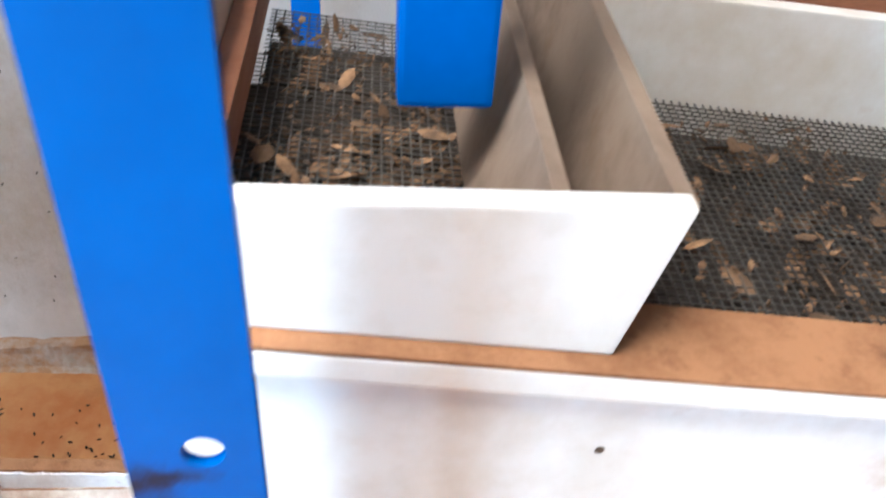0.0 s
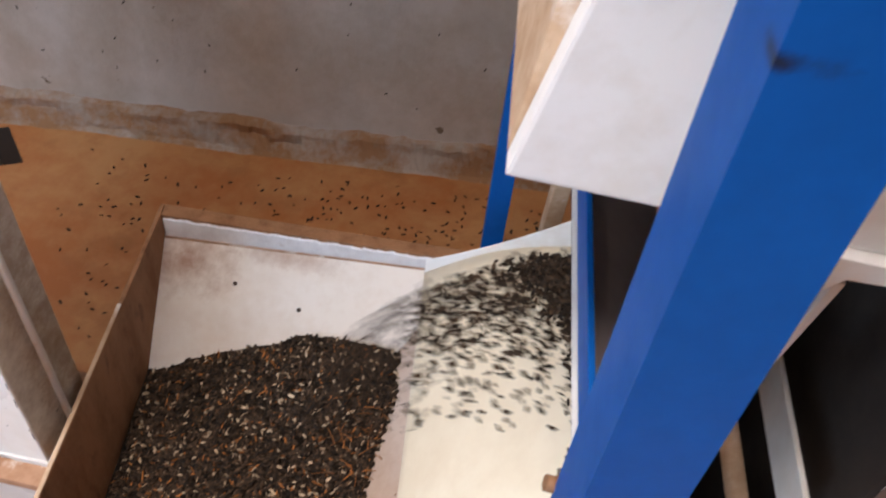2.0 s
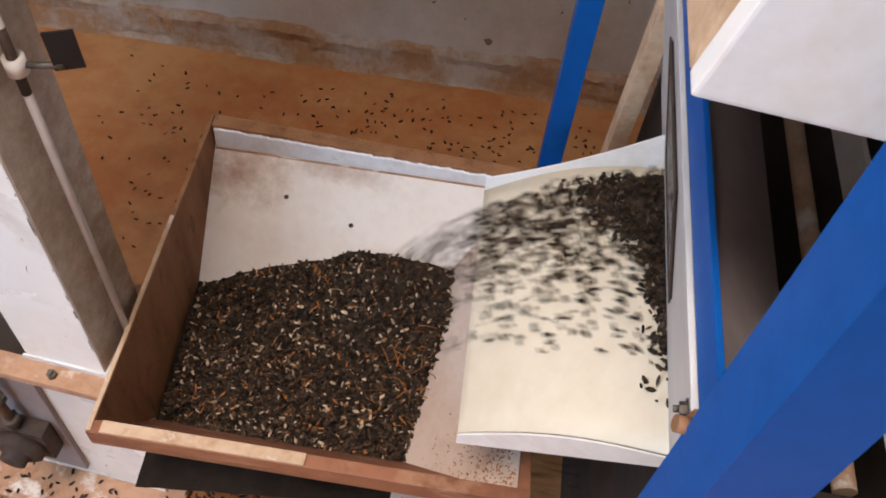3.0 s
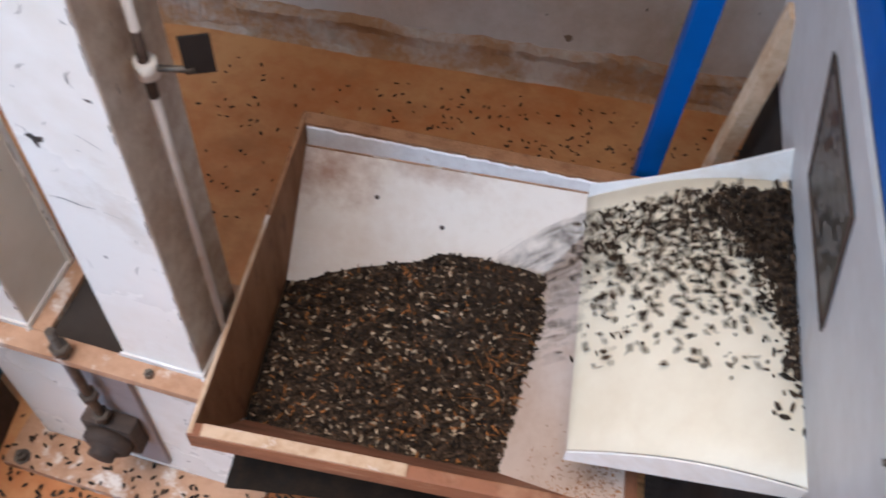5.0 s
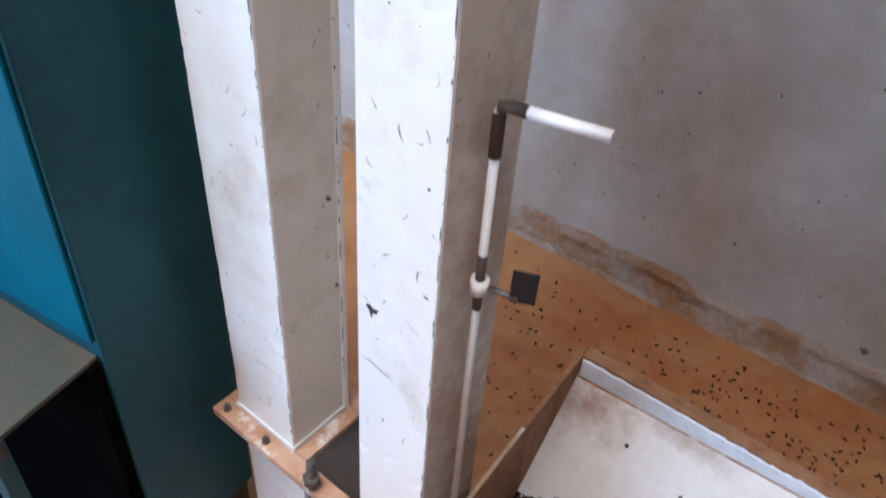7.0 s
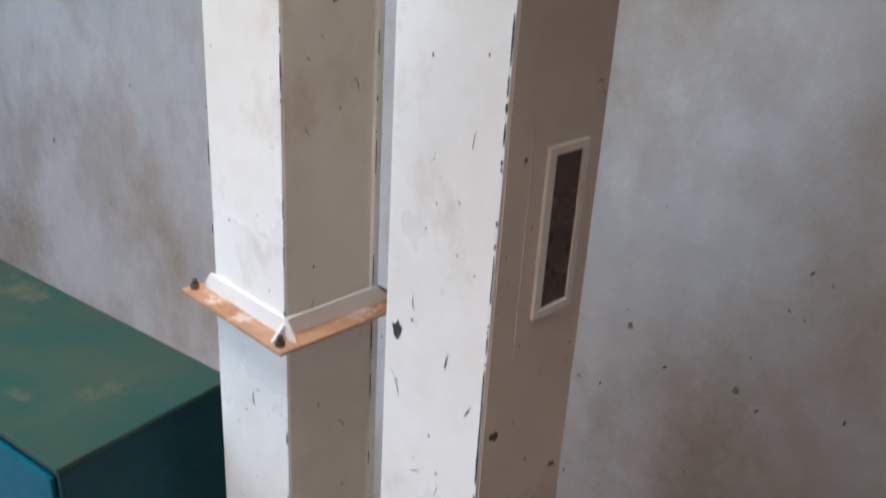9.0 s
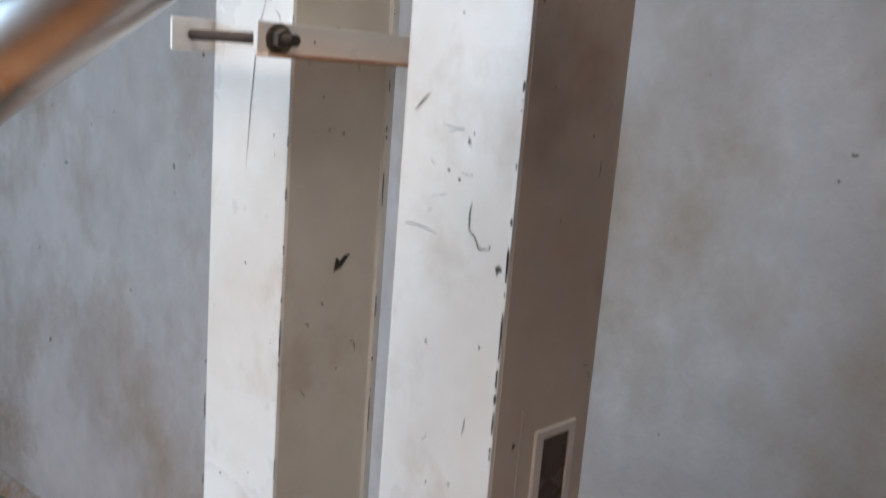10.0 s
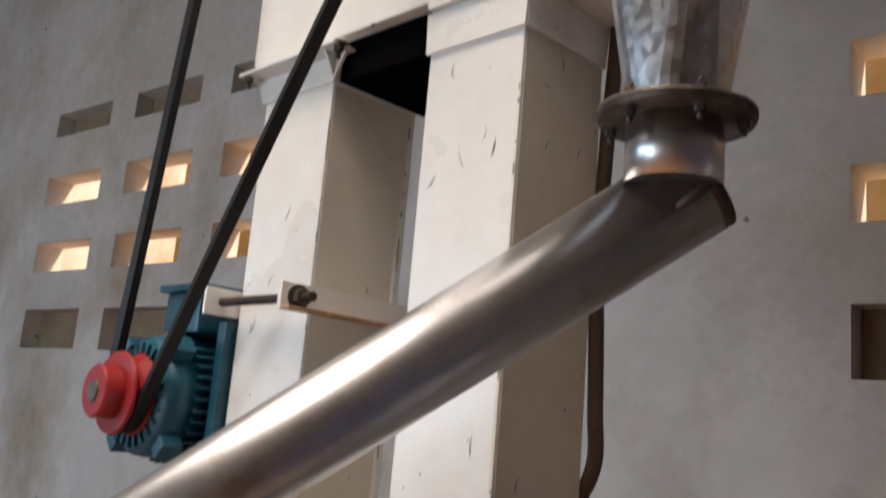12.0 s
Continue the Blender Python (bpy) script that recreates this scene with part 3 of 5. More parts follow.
def scratches(seed, count, plane, lo, hi, size, keep=None):
    """Thin paint scratches and small chips, a hair proud of a face."""
    rng = random.Random(seed)
    bm = bmesh.new()
    for _ in range(count):
        p, q = rng.uniform(lo[0], hi[0]), rng.uniform(lo[1], hi[1])
        ln, wd, an = rng.uniform(*size), rng.uniform(0.0002, 0.0006), rng.gauss(math.pi / 2, 0.5) if rng.random() < 0.75 else rng.uniform(0, 3.14)
        if rng.random() < 0.45:
            ln, wd = rng.uniform(0.001, 0.003), rng.uniform(0.0005, 0.0012)
        c, s = math.cos(an), math.sin(an)
        bend = rng.uniform(-0.3, 0.3) * ln
        ring = []
        for t, w in ((-1, 0.15), (-0.4, 1), (0.3, 0.8), (1, 0.1)):
            u, k = t * ln / 2, bend * t * t
            ring.append(((p + c * u - s * (k + w * wd), q + s * u + c * (k + w * wd)), (p + c * u - s * (k - w * wd), q + s * u + c * (k - w * wd))))
        vs = [[bm.verts.new(plane(*e)) for e in pair] for pair in ring]
        for r0, r1 in zip(vs, vs[1:]):
            bm.faces.new((r0[0], r0[1], r1[1], r1[0]))
    return bm


def edge_chips(seed, count, x, y, z0, z1):
    """Paint knocked off along an upright corner."""
    rng = random.Random(seed)
    bm = bmesh.new()
    for _ in range(count):
        z, h = rng.uniform(z0, z1), rng.choice((0.001, 0.002, 0.003, 0.005, 0.008, 0.014, 0.026)) * rng.uniform(0.6, 1.3)
        w1, w2 = rng.uniform(0.0002, 0.0010), rng.uniform(0.0004, 0.0012)
        n = max(2, round(h / 0.0022))
        rows = []
        for i in range(n + 1):
            k = math.sin(math.pi * (i + 0.25) / (n + 0.5)) ** 0.5 * rng.uniform(0.5, 1.0)
            zz = z + h * i / n
            rows.append([bm.verts.new((x - 0.0014 - w1 * k, y - 0.0003, zz)), bm.verts.new((x - 0.0014, y - 0.0003, zz)), bm.verts.new((x - 0.0014 + w2 * k, y + 0.0001, zz))])
        for r0, r1 in zip(rows, rows[1:]):
            for j in range(2):
                bm.faces.new((r0[j], r0[j + 1], r1[j + 1], r1[j]))
    return bm


tagged(part("scratch_marks", scratches(3, 55, lambda p, q: (p, -0.0006, q), (-0.092, 0.45), (-0.008, 2.1), (0.006, 0.024)), SCRATCH, elevator), kind="stuff")
tagged(part("scratch_marks", scratches(4, 45, lambda p, q: (p, -0.0006, q), (-0.325, 0.45), (-0.232, 2.1), (0.004, 0.020)), SCRATCH, elevator), kind="stuff")
tagged(part("scratch_marks", scratches(5, 40, lambda p, q: (0.0009, p, q), (0.006, 0.8), (0.098, 2.1), (0.003, 0.014)), SCRATCH, elevator), kind="stuff")
tagged(part("scratch_marks", scratches(6, 40, lambda p, q: (-0.2226, p, q), (0.006, 0.6), (0.09, 2.1), (0.003, 0.014)), SCRATCH, elevator), kind="stuff")
def marks(lines, wd=0.00042):
    """A few longer scuffs on the front of the legs, each a thin bent stroke."""
    bm = bmesh.new()
    for pts in lines:
        n = len(pts)
        rows = []
        for i, (x, z) in enumerate(pts):
            d = (Vector(pts[min(i + 1, n - 1)]) - Vector(pts[max(i - 1, 0)])).normalized()
            w = wd * (0.35 if i in (0, n - 1) else 1.0 + 0.5 * math.sin(7 * i + x * 300))
            rows.append([bm.verts.new((x - d.y * w, -0.0006, z + d.x * w)), bm.verts.new((x + d.y * w, -0.0006, z - d.x * w))])
        for r0, r1 in zip(rows, rows[1:]):
            bm.faces.new((r0[0], r0[1], r1[1], r1[0]))
    return bm


tagged(part("scratch_marks", marks([
    [(-0.033, 1.619), (-0.0345, 1.611), (-0.034, 1.602), (-0.028, 1.598), (-0.025, 1.592), (-0.016, 1.593)],
    [(-0.063, 1.664), (-0.050, 1.662), (-0.044, 1.662)], [(-0.057, 1.660), (-0.044, 1.663)], [(-0.089, 1.670), (-0.082, 1.677), (-0.076, 1.682)],
    [(-0.091, 1.597), (-0.075, 1.597), (-0.062, 1.595)], [(-0.044, 1.636), (-0.034, 1.635)], [(-0.071, 1.608), (-0.066, 1.610)], [(-0.068, 1.618), (-0.055, 1.621)], [(-0.071, 1.641), (-0.067, 1.638)],
    [(-0.093, 0.814), (-0.086, 0.812), (-0.083, 0.804)], [(-0.037, 0.821), (-0.026, 0.814), (-0.017, 0.809)], [(-0.093, 0.720), (-0.080, 0.721), (-0.062, 0.717), (-0.05, 0.717)], [(-0.042, 0.716), (-0.025, 0.712)],
    [(-0.023, 1.048), (-0.020, 1.044), (-0.017, 1.036)], [(-0.011, 0.638), (-0.008, 0.633)]]), SCRATCH, elevator), kind="stuff")
tagged(part("scratch_marks", marks([[(-0.252, 1.754), (-0.263, 1.73), (-0.270, 1.709), (-0.276, 1.66), (-0.280, 1.607)], [(-0.273, 1.654), (-0.267, 1.659)]], 0.0003), SCRATCH, elevator), kind="stuff")
tagged(part("paint_wear", edge_chips(7, 60, 0.0, 0.0, 0.45, 2.1), SCRATCH, elevator), kind="stuff")
tagged(part("paint_wear", edge_chips(8, 70, -0.224, 0.0, 0.45, 2.1), SCRATCH, elevator), kind="stuff")
tagged(part("paint_wear", edge_chips(10, 70, -0.2192, 0.0938, 0.45, 2.1), SCRATCH, elevator), kind="stuff")
tagged(part("paint_wear", edge_chips(12, 34, 0.0, 0.0, 1.1, 1.6), SCRATCH, elevator), kind="stuff")
tagged(part("paint_wear", edge_chips(9, 26, -0.332, 0.0, 0.45, 2.1), SCRATCH, elevator), kind="stuff")
part("paint_chip", prism([(-0.090, 1.314), (-0.086, 1.312), (-0.083, 1.317), (-0.0815, 1.323), (-0.084, 1.324), (-0.086, 1.328), (-0.0885, 1.324), (-0.092, 1.323), (-0.0905, 1.318)], "y", -0.0006, 0.0), SCRATCH, elevator)
part("paint_chip", prism([(-0.088, 0.803), (-0.082, 0.807), (-0.078, 0.803), (-0.071, 0.806), (-0.073, 0.799), (-0.078, 0.797), (-0.080, 0.789), (-0.083, 0.798)], "y", -0.0006, 0.0), SCRATCH, elevator)
part("rust_spot", prism([(0.050, 1.528), (0.058, 1.532), (0.066, 1.542), (0.060, 1.541), (0.056, 1.537), (0.052, 1.540)], "x", -0.2254, -0.2249), SCRATCH, elevator)

# sight rod with its clamp, blade and cranked handle on the side of the delivery leg
rodthing = thing("slide_gate_rod", "thin white-painted control rod with cranked handle on the elevator leg", "rod")
part("shaft", rod((0.012, 0.048, 0.44), (0.012, 0.046, 1.060), 0.0042, seg=12), DUSTY, rodthing)
part("worn_paint", rod((0.012, 0.0462, 0.835), (0.012, 0.0462, 0.905), 0.0045, seg=12), RUST, rodthing)
part("elbow", sweep([(0.012, 0.046, 1.015), (0.012, 0.046, 1.055), (0.014, 0.046, 1.064), (0.022, 0.047, 1.067), (0.036, 0.049, 1.068)], 0.0056), RUST, rodthing, "black rusty elbow")
part("handle", rod((0.034, 0.049, 1.068), (0.102, 0.063, 1.072), 0.0052, seg=14), DUSTY, rodthing, "white worn handle bar")
clamp = part("clamp", lathe([(0.006, -0.008), (0.0092, -0.008), (0.0092, 0.008), (0.006, 0.008)], 20, None, pose(0.012, 0.047, 0.866)), BOARD, rodthing, "white clamp ring")
part("clamp_bolt", rod((0.02, 0.049, 0.866), (0.050, 0.055, 0.868), 0.0030, seg=10), BOLT, clamp)
part("blade", block(-0.0008, -0.012, -0.021, 0.0008, 0.012, 0.022, 0.0003, None, pose(0.054, 0.056, 0.884, 0, 6, -62)), RUBBER, clamp, "black plastic tab")

# brackets that clamp the motor to the rising leg
mount = thing("motor_mount", "white steel clamp brackets with threaded rods round the elevator leg", "bracket")
for z in (1.708, 1.914):
    part("bracket", prism([(-0.036, z - 0.012), (0.125, z - 0.012), (0.125, z + 0.012), (-0.036, z + 0.012)], "x", -0.2215, -0.2165, None, None, 0.0008), WHITE, mount)
    part("bracket_foot", block(-0.2165, -0.036, z - 0.0125, -0.203, 0.125, z - 0.0095, 0.0006), DUSTLIP, mount)
    part("threaded_rod", rod((-0.352, -0.018, z), (-0.196, -0.018, z), 0.0042, seg=12), RUST, mount)
    part("nut", hexbolt((-0.2165, -0.018, z), (-0.208, -0.018, z), 0.0078), BOLT, mount)
    part("nut", hexbolt((-0.3395, -0.018, z), (-0.346, -0.018, z), 0.0078), BOLT, mount)
    part("bracket", prism([(-0.036, z - 0.013), (0.009, z - 0.013), (0.009, z + 0.013), (-0.036, z + 0.013)], "x", -0.3395, -0.3360, None, None, 0.0008), WHITE, mount)
part("back_plate", block(-0.3445, 0.010, 1.69, -0.3405, 0.125, 1.93, 0.001), WHITE, mount)

# motor: shaft towards the viewer's side of the elevator
motor = thing("electric_motor", "teal finned electric motor with red pulley bolted to the elevator leg", "motor")
MX, MZ = -0.412, 1.822
bm = lathe([(0.02, -0.052), (0.050, -0.050), (0.057, -0.044), (0.059, -0.030), (0.056, -0.026), (0.056, 0.10), (0.059, 0.104), (0.059, 0.116), (0.045, 0.13)], 48, None, pose(MX, 0.0, MZ, -90) @ pose(0, 0, 0))
part("body", bm, MOTOR, motor)
AXIS = pose(MX, 0, MZ, -90)
fin = part("cooling_fin", block(0.054, -0.0012, -0.022, 0.0635, 0.0012, 0.098, 0.0005), MOTOR, motor, m=AXIS.copy())
lug = part("end_lug", block(0.058, -0.010, -0.048, 0.072, 0.010, -0.026, 0.003), MOTOR, motor, m=AXIS @ pose(0, 0, 0, 0, 0, 45))
rib = part("end_rib", block(0.028, -0.0012, -0.0535, 0.050, 0.0012, -0.046, 0.0004), MOTOR, motor, m=AXIS.copy())
for first, count, start in ((fin, 36, 0), (lug, 4, 45), (rib, 24, 0)):
    for k in range(1, count):
        ob = new(first.name.split(".")[0], first.data)
        ob.parent = motor
        ob.matrix_basis = AXIS @ pose(0, 0, 0, 0, 0, start + 360 / count * k)
tb = part("terminal_box", block(MX - 0.026, -0.02, MZ + 0.064, MX + 0.040, 0.050, MZ + 0.104, 0.004), MOTOR, motor)
part("lid", block(MX - 0.034, -0.026, MZ + 0.1045, MX + 0.046, 0.056, MZ + 0.112, 0.003), MOTOR, tb)
part("foot", block(MX + 0.062, -0.01, MZ - 0.075, MX + 0.0755, 0.095, MZ + 0.075, 0.002), MOTOR, motor)
part("shaft", rod((MX, -0.096, MZ), (MX, -0.04, MZ), 0.0095, seg=20), BOLT, motor)
bm = lathe([(0.012, 0.0), (0.023, 0.0), (0.025, 0.002), (0.025, 0.018), (0.0385, 0.0195), (0.0395, 0.0225), (0.030, 0.030), (0.030, 0.034), (0.0395, 0.0415), (0.0385, 0.0445), (0.02, 0.046)], 72, None, pose(MX, -0.094, MZ, -90))
for f in bm.faces:
    f.smooth = False
pulley = part("pulley", bm, RED, motor, "red grooved belt pulley")
part("bore", lathe([(0.010, -0.0008), (0.0105, -0.0008), (0.0105, 0.004), (0.010, 0.004)], 24, None, pose(MX, -0.094, MZ, -90)), BOLT, pulley)


def belt_mesh():
    """A V-belt round the pulley and up to the head shaft."""
    bm = bmesh.new()
    y, r1, c1, c2, r2 = -0.062, 0.033, Vector((MX, MZ)), Vector((-0.203, 2.382)), 0.163
    d = c2 - c1
    base = math.atan2(d.y, d.x)
    off = math.acos((r1 - r2) / d.length)
    path = [c1 + r1 * Vector((math.cos(base + t), math.sin(base + t))) for t in np.linspace(off, 2 * math.pi - off, 24)]
    path += [c2 + r2 * Vector((math.cos(base + t), math.sin(base + t))) for t in np.linspace(-off, off, 24)]
    prof = [(-0.0062, 0.0045), (0.0062, 0.0045), (0.0042, -0.0045), (-0.0042, -0.0045)]
    rings = []
    k = len(path)
    for i in range(k):
        t = (path[(i + 1) % k] - path[i - 1]).normalized()
        nrm = Vector((t.y, -t.x))
        rings.append([bm.verts.new((path[i].x + nrm.x * h, y + w, path[i].y + nrm.y * h)) for w, h in prof])
    for i in range(k):
        for j in range(4):
            bm.faces.new((rings[i][j], rings[i][(j + 1) % 4], rings[(i + 1) % k][(j + 1) % 4], rings[(i + 1) % k][j]))
    bmesh.ops.recalc_face_normals(bm, faces=bm.faces[:])
    return bm


tagged(part("drive_belt", belt_mesh(), RUBBER), "black rubber V-belt running up from the red pulley", "belt")

# spout and discharge pipe in front of the delivery leg
spout = thing("delivery_spout", "galvanised square-to-round delivery spout with bolted flange", "spout")
SX, SY = 0.140, -0.020
E0 = Vector((0.134, -0.003, 1.962))
T0 = Vector((-0.045, -0.130, 1.803))
axis = (T0 - E0).normalized()


def transition():
    """Folded sheet from a round neck up to a square mouth: a flat triangle on each side, a fan of creased sheet at each corner."""
    bm = bmesh.new()
    n, r, z0, z1, half = 32, 0.030, 2.011, 2.32, 0.058
    foot = [bm.verts.new((SX + r * math.cos(2 * math.pi * i / n), SY + r * math.sin(2 * math.pi * i / n), z0)) for i in range(n)]
    neck = [bm.verts.new((q.co.x, q.co.y, z0 + 0.006)) for q in foot]
    mouth = [bm.verts.new((SX + half * c, SY + half * d, z1)) for c, d in ((1, 1), (-1, 1), (-1, -1), (1, -1))]
    for i in range(n):
        bm.faces.new((foot[i], foot[(i + 1) % n], neck[(i + 1) % n], neck[i])).smooth = True
        corner = mouth[i // 8]
        bm.faces.new((neck[i], neck[(i + 1) % n], corner)).smooth = False
    for k in range(4):
        bm.faces.new((neck[(8 * k + 8) % n], mouth[(k + 1) % 4], mouth[k]))
    bmesh.ops.recalc_face_normals(bm, faces=bm.faces[:])
    return bm


part("hopper", transition(), GALV, spout)
part("flange", lathe([(0.028, 0.0), (0.0455, 0.0), (0.0465, 0.0015), (0.0465, 0.003), (0.047, 0.0035), (0.047, 0.0065), (0.028, 0.007)], 56, None, pose(SX, SY, 2.004)), BOLT, spout, "dark round bolted flange")
for t in (-160, -100, -40, 20, 80, 140):
    x, y = SX + 0.039 * math.cos(radians(t)), SY + 0.039 * math.sin(radians(t))
    part("bolt", hexbolt((x, y, 2.0035), (x, y, 1.9985), 0.0034), BOLT, spout)
    part("bolt", hexbolt((x, y, 2.0115), (x, y, 2.0155), 0.0034), BOLT, spout)
pipe = thing("discharge_pipe", "shiny bare steel discharge pipe sloping down from the spout", "pipe")
part("collar", rod((SX, SY, 1.966), (SX, SY, 2.004), 0.0288, seg=48), STEEL, pipe)
part("tube", rod(E0 - axis * 0.012, E0 + axis * 0.86, 0.0295, seg=64), STEEL, pipe)
bm = bmesh.new()
sweep([E0 + 0.030 * (math.cos(t) * Vector((0.83, -0.56, 0)) + math.sin(t) * Vector((0.34, 0.5, 0.55))) for t in np.linspace(-2.2, 2.2, 26)], 0.0035, 8, bm)
part("weld_bead", bm, BOLT, pipe)
W1 = E0 + axis * 0.405
part("joint", rod(W1, W1 + axis * 0.004, 0.0288, seg=48), STEEL, pipe)
part("cut_lip", rod(E0 - axis * 0.020, E0 - axis * 0.010, 0.0292, seg=48), RUST, pipe)

# cable down the corner of the delivery leg
cable_pts = [(0.010, 0.104, 2.6), (0.010, 0.106, 2.2), (0.004, 0.106, 2.05), (0.000, 0.107, 1.96), (0.001, 0.110, 1.89), (0.002, 0.112, 1.84), (0.003, 0.113, 1.80), (-0.008, 0.110, 1.77), (-0.02, 0.108, 1.75)]


def smooth(points, k=8):
    pts = [Vector(p) for p in points]
    out = []
    for i in range(len(pts) - 1):
        p0, p1, p2, p3 = pts[max(i - 1, 0)], pts[i], pts[i + 1], pts[min(i + 2, len(pts) - 1)]
        for s in range(k):
            t = s / k
            out.append(0.5 * ((2 * p1) + (p2 - p0) * t + (2 * p0 - 5 * p1 + 4 * p2 - p3) * t * t + (3 * p1 - p0 - 3 * p2 + p3) * t ** 3))
    return out + [pts[-1]]


cable = thing("power_cable", "brown power cable tied along the elevator leg", "cable")
part("sheath", sweep(smooth(cable_pts), 0.0062, 12), CABLE, cable)
part("cable_tie", lathe([(0.0062, -0.0025), (0.0085, -0.0025), (0.0085, 0.0025), (0.0062, 0.0025)], 16, None, pose(0.010, 0.1075, 2.075)), BOARD, cable, "white plastic tie")

# ---- teal cabinet beside the elevator ----
cab = thing("steel_cabinet", "large dark teal steel machine cabinet with dusty top", "cabinet", m=pose(-0.374, -0.148, 0, 0, 0, 9.0))
part("body", block(-0.52, 0.0, 0.10, 0.0, 0.200, 1.10, 0.004), TEAL, cab)
part("top", block(-0.524, -0.004, 1.1005, 0.004, 0.204, 1.107, 0.002), TEALTOP, cab, "dusty green top sheet")
part("front_panel", block(-0.515, -0.006, 0.64, -0.006, -0.0005, 1.092, 0.002), AZURE, cab, "bright azure front panel")
# Blackened panel put in for the shade of the open recess.
part("recess_shade", block(-0.515, -0.020, 0.0, -0.006, -0.0005, 0.60, 0.002), VOID, cab, "black panel painting in the shade below the shelf")
part("shelf", block(-0.52, -0.14, 0.604, -0.010, -0.0005, 0.612, 0.002), SHELF, cab, "dusty projecting shelf")
part("shelf_edge", block(-0.52, -0.152, 0.585, -0.004, -0.1405, 0.613, 0.002), RUST, cab)
for x in (-0.05, -0.5):
    part("upright", block(x, -0.150, 0.0, x + 0.022, -0.128, 0.585, 0.002), TEAL, cab)
# Added block, black so that the floor under the shelf goes dark.
part("floor_shade", block(-0.62, -0.34, 0.002, -0.012, -0.0215, 0.05, 0.003), VOID, cab, "black block added to darken the floor under the shelf")
part("plinth", block(-0.51, 0.006, 0.0, -0.006, 0.19, 0.0995, 0.002), RUST, cab)

# ---- seed tray: an open wooden hopper box ----
A0, A1, B0, B1, ZT = 0.018, 0.506, -0.089, 0.396, 0.458
tray = thing("seed_tray", "open wooden tray with white lining, brown edges, half full of seeds", "tray", m=TURNED.copy())


def board(prof, axis, lo, hi, seed=0, rough=0.0016):
    """A board with slightly uneven edges."""
    bm = prism(prof, axis, lo, hi, None, None, 0.002)
    for q in bm.verts:
        q.co += rough * Vector((noise.noise(q.co * 23 + Vector((seed, 0, 0))), noise.noise(q.co * 23 + Vector((0, seed, 5))), noise.noise(q.co * 23 + Vector((9, 0, seed)))))
    return bm


part("front_slope", prism([(B0 + 0.002, 0.429), (B0 + 0.016, 0.429), (0.045, 0.215), (0.03, 0.215)], "x", A0 + 0.007, A1 - 0.0145), WOOD, tray)
part("left_board", board([(B0 + 0.0165, 0.40), (0.05, 0.22), (B1, 0.22), (B1, ZT), (B0 + 0.0165, ZT)], "x", A0, A0 + 0.0065, 1, 0.0011), WOODPALE, tray)
part("left_edge", block(A0 + 0.0008, B0 + 0.002, ZT, A0 + 0.0058, B0 + 0.30, ZT + 0.0022, 0.0006), EDGEWOOD, tray, "pale worn top edge")
part("back_board", board([(A0 + 0.007, 0.22), (A1, 0.22), (A1, ZT - 0.02), (A0 + 0.007, ZT)], "y", B1 - 0.021, B1, 2), WOODPALE, tray)
part("front_board", board([(A0, ZT - 0.030), (A1, ZT - 0.042), (A1, ZT - 0.012), (A0, ZT)], "y", B0, B0 + 0.016, 3), WOOD, tray)
bm = prism([(A0 + 0.016, ZT + 0.0005), (A0 + 0.24, ZT - 0.005), (A0 + 0.24, ZT - 0.0025), (A0 + 0.016, ZT + 0.003)], "y", B0 + 0.001, B0 + 0.015)
part("front_edge", bm, EDGEWOOD, tray, "pale worn front edge")
part("right_board", board([(B0 + 0.0165, 0.34), (B1 - 0.0165, 0.34), (B1 - 0.0165, ZT - 0.018), (B0 + 0.0165, ZT - 0.018)], "x", A1 - 0.014, A1, 4), WOOD, tray)


def band_mesh():
    """The white painted strip under the back rim, with a ragged upper edge."""
    bm = bmesh.new()
    rows = []
    for i in range(121):
        a = A0 + 0.009 + (A1 - A0 - 0.03) * i / 120
        top = ZT - 0.006 - 0.018 * i / 120 + 0.0035 * noise.noise(Vector((a * 60, 0, 0))) + 0.002 * noise.noise(Vector((a * 200, 0, 3)))
        rows.append([bm.verts.new((a, B1 - 0.0212, top)), bm.verts.new((a, B1 - 0.0235, top - 0.002)), bm.verts.new((a, B1 - 0.0245, top - 0.042)), bm.verts.new((a, B1 - 0.0212, top - 0.044))])
    for r0, r1 in zip(rows, rows[1:]):
        for j in range(3):
            bm.faces.new((r0[j], r0[j + 1], r1[j + 1], r1[j]))
    bmesh.ops.recalc_face_normals(bm, faces=bm.faces[:])
    return bm


part("painted_strip", band_mesh(), BAND, tray, "white strip with ragged edge")
part("back_slope", prism([(B1 - 0.0215, 0.418), (B1 - 0.0215, 0.402), (0.17, 0.217), (0.17, 0.235)], "x", A0 + 0.007, A1 - 0.0145), LINING, tray, "white sloping lining board stained brown")
part("right_slope", prism([(A1 - 0.0145, 0.440), (A1 - 0.0145, 0.424), (0.30, 0.232), (0.30, 0.250)], "y", B0 + 0.0165, B1 - 0.04), SLOPEWOOD, tray, "pale sloping side board")
part("dust_seam", block(A0 + 0.008, B1 - 0.0262, 0.4135, A1 - 0.03, B1 - 0.0246, 0.4168, 0.0005), DUSTLIP, tray, "line of brown dust under the strip")
part("bottom", block(A0 + 0.007, 0.046, 0.215, 0.31, 0.18, 0.225, 0), WOOD, tray)
for a, b in ((0.135, 0.33), (0.232, 0.31)):
    part("dirt_speck", lathe([(0.001, 0), (0.0035, 0), (0.003, 0.0015), (0.001, 0.002)], 8, None, pose(a, b, 0.2355 + (b - 0.17) * 0.8915, 42)), RUST, tray)
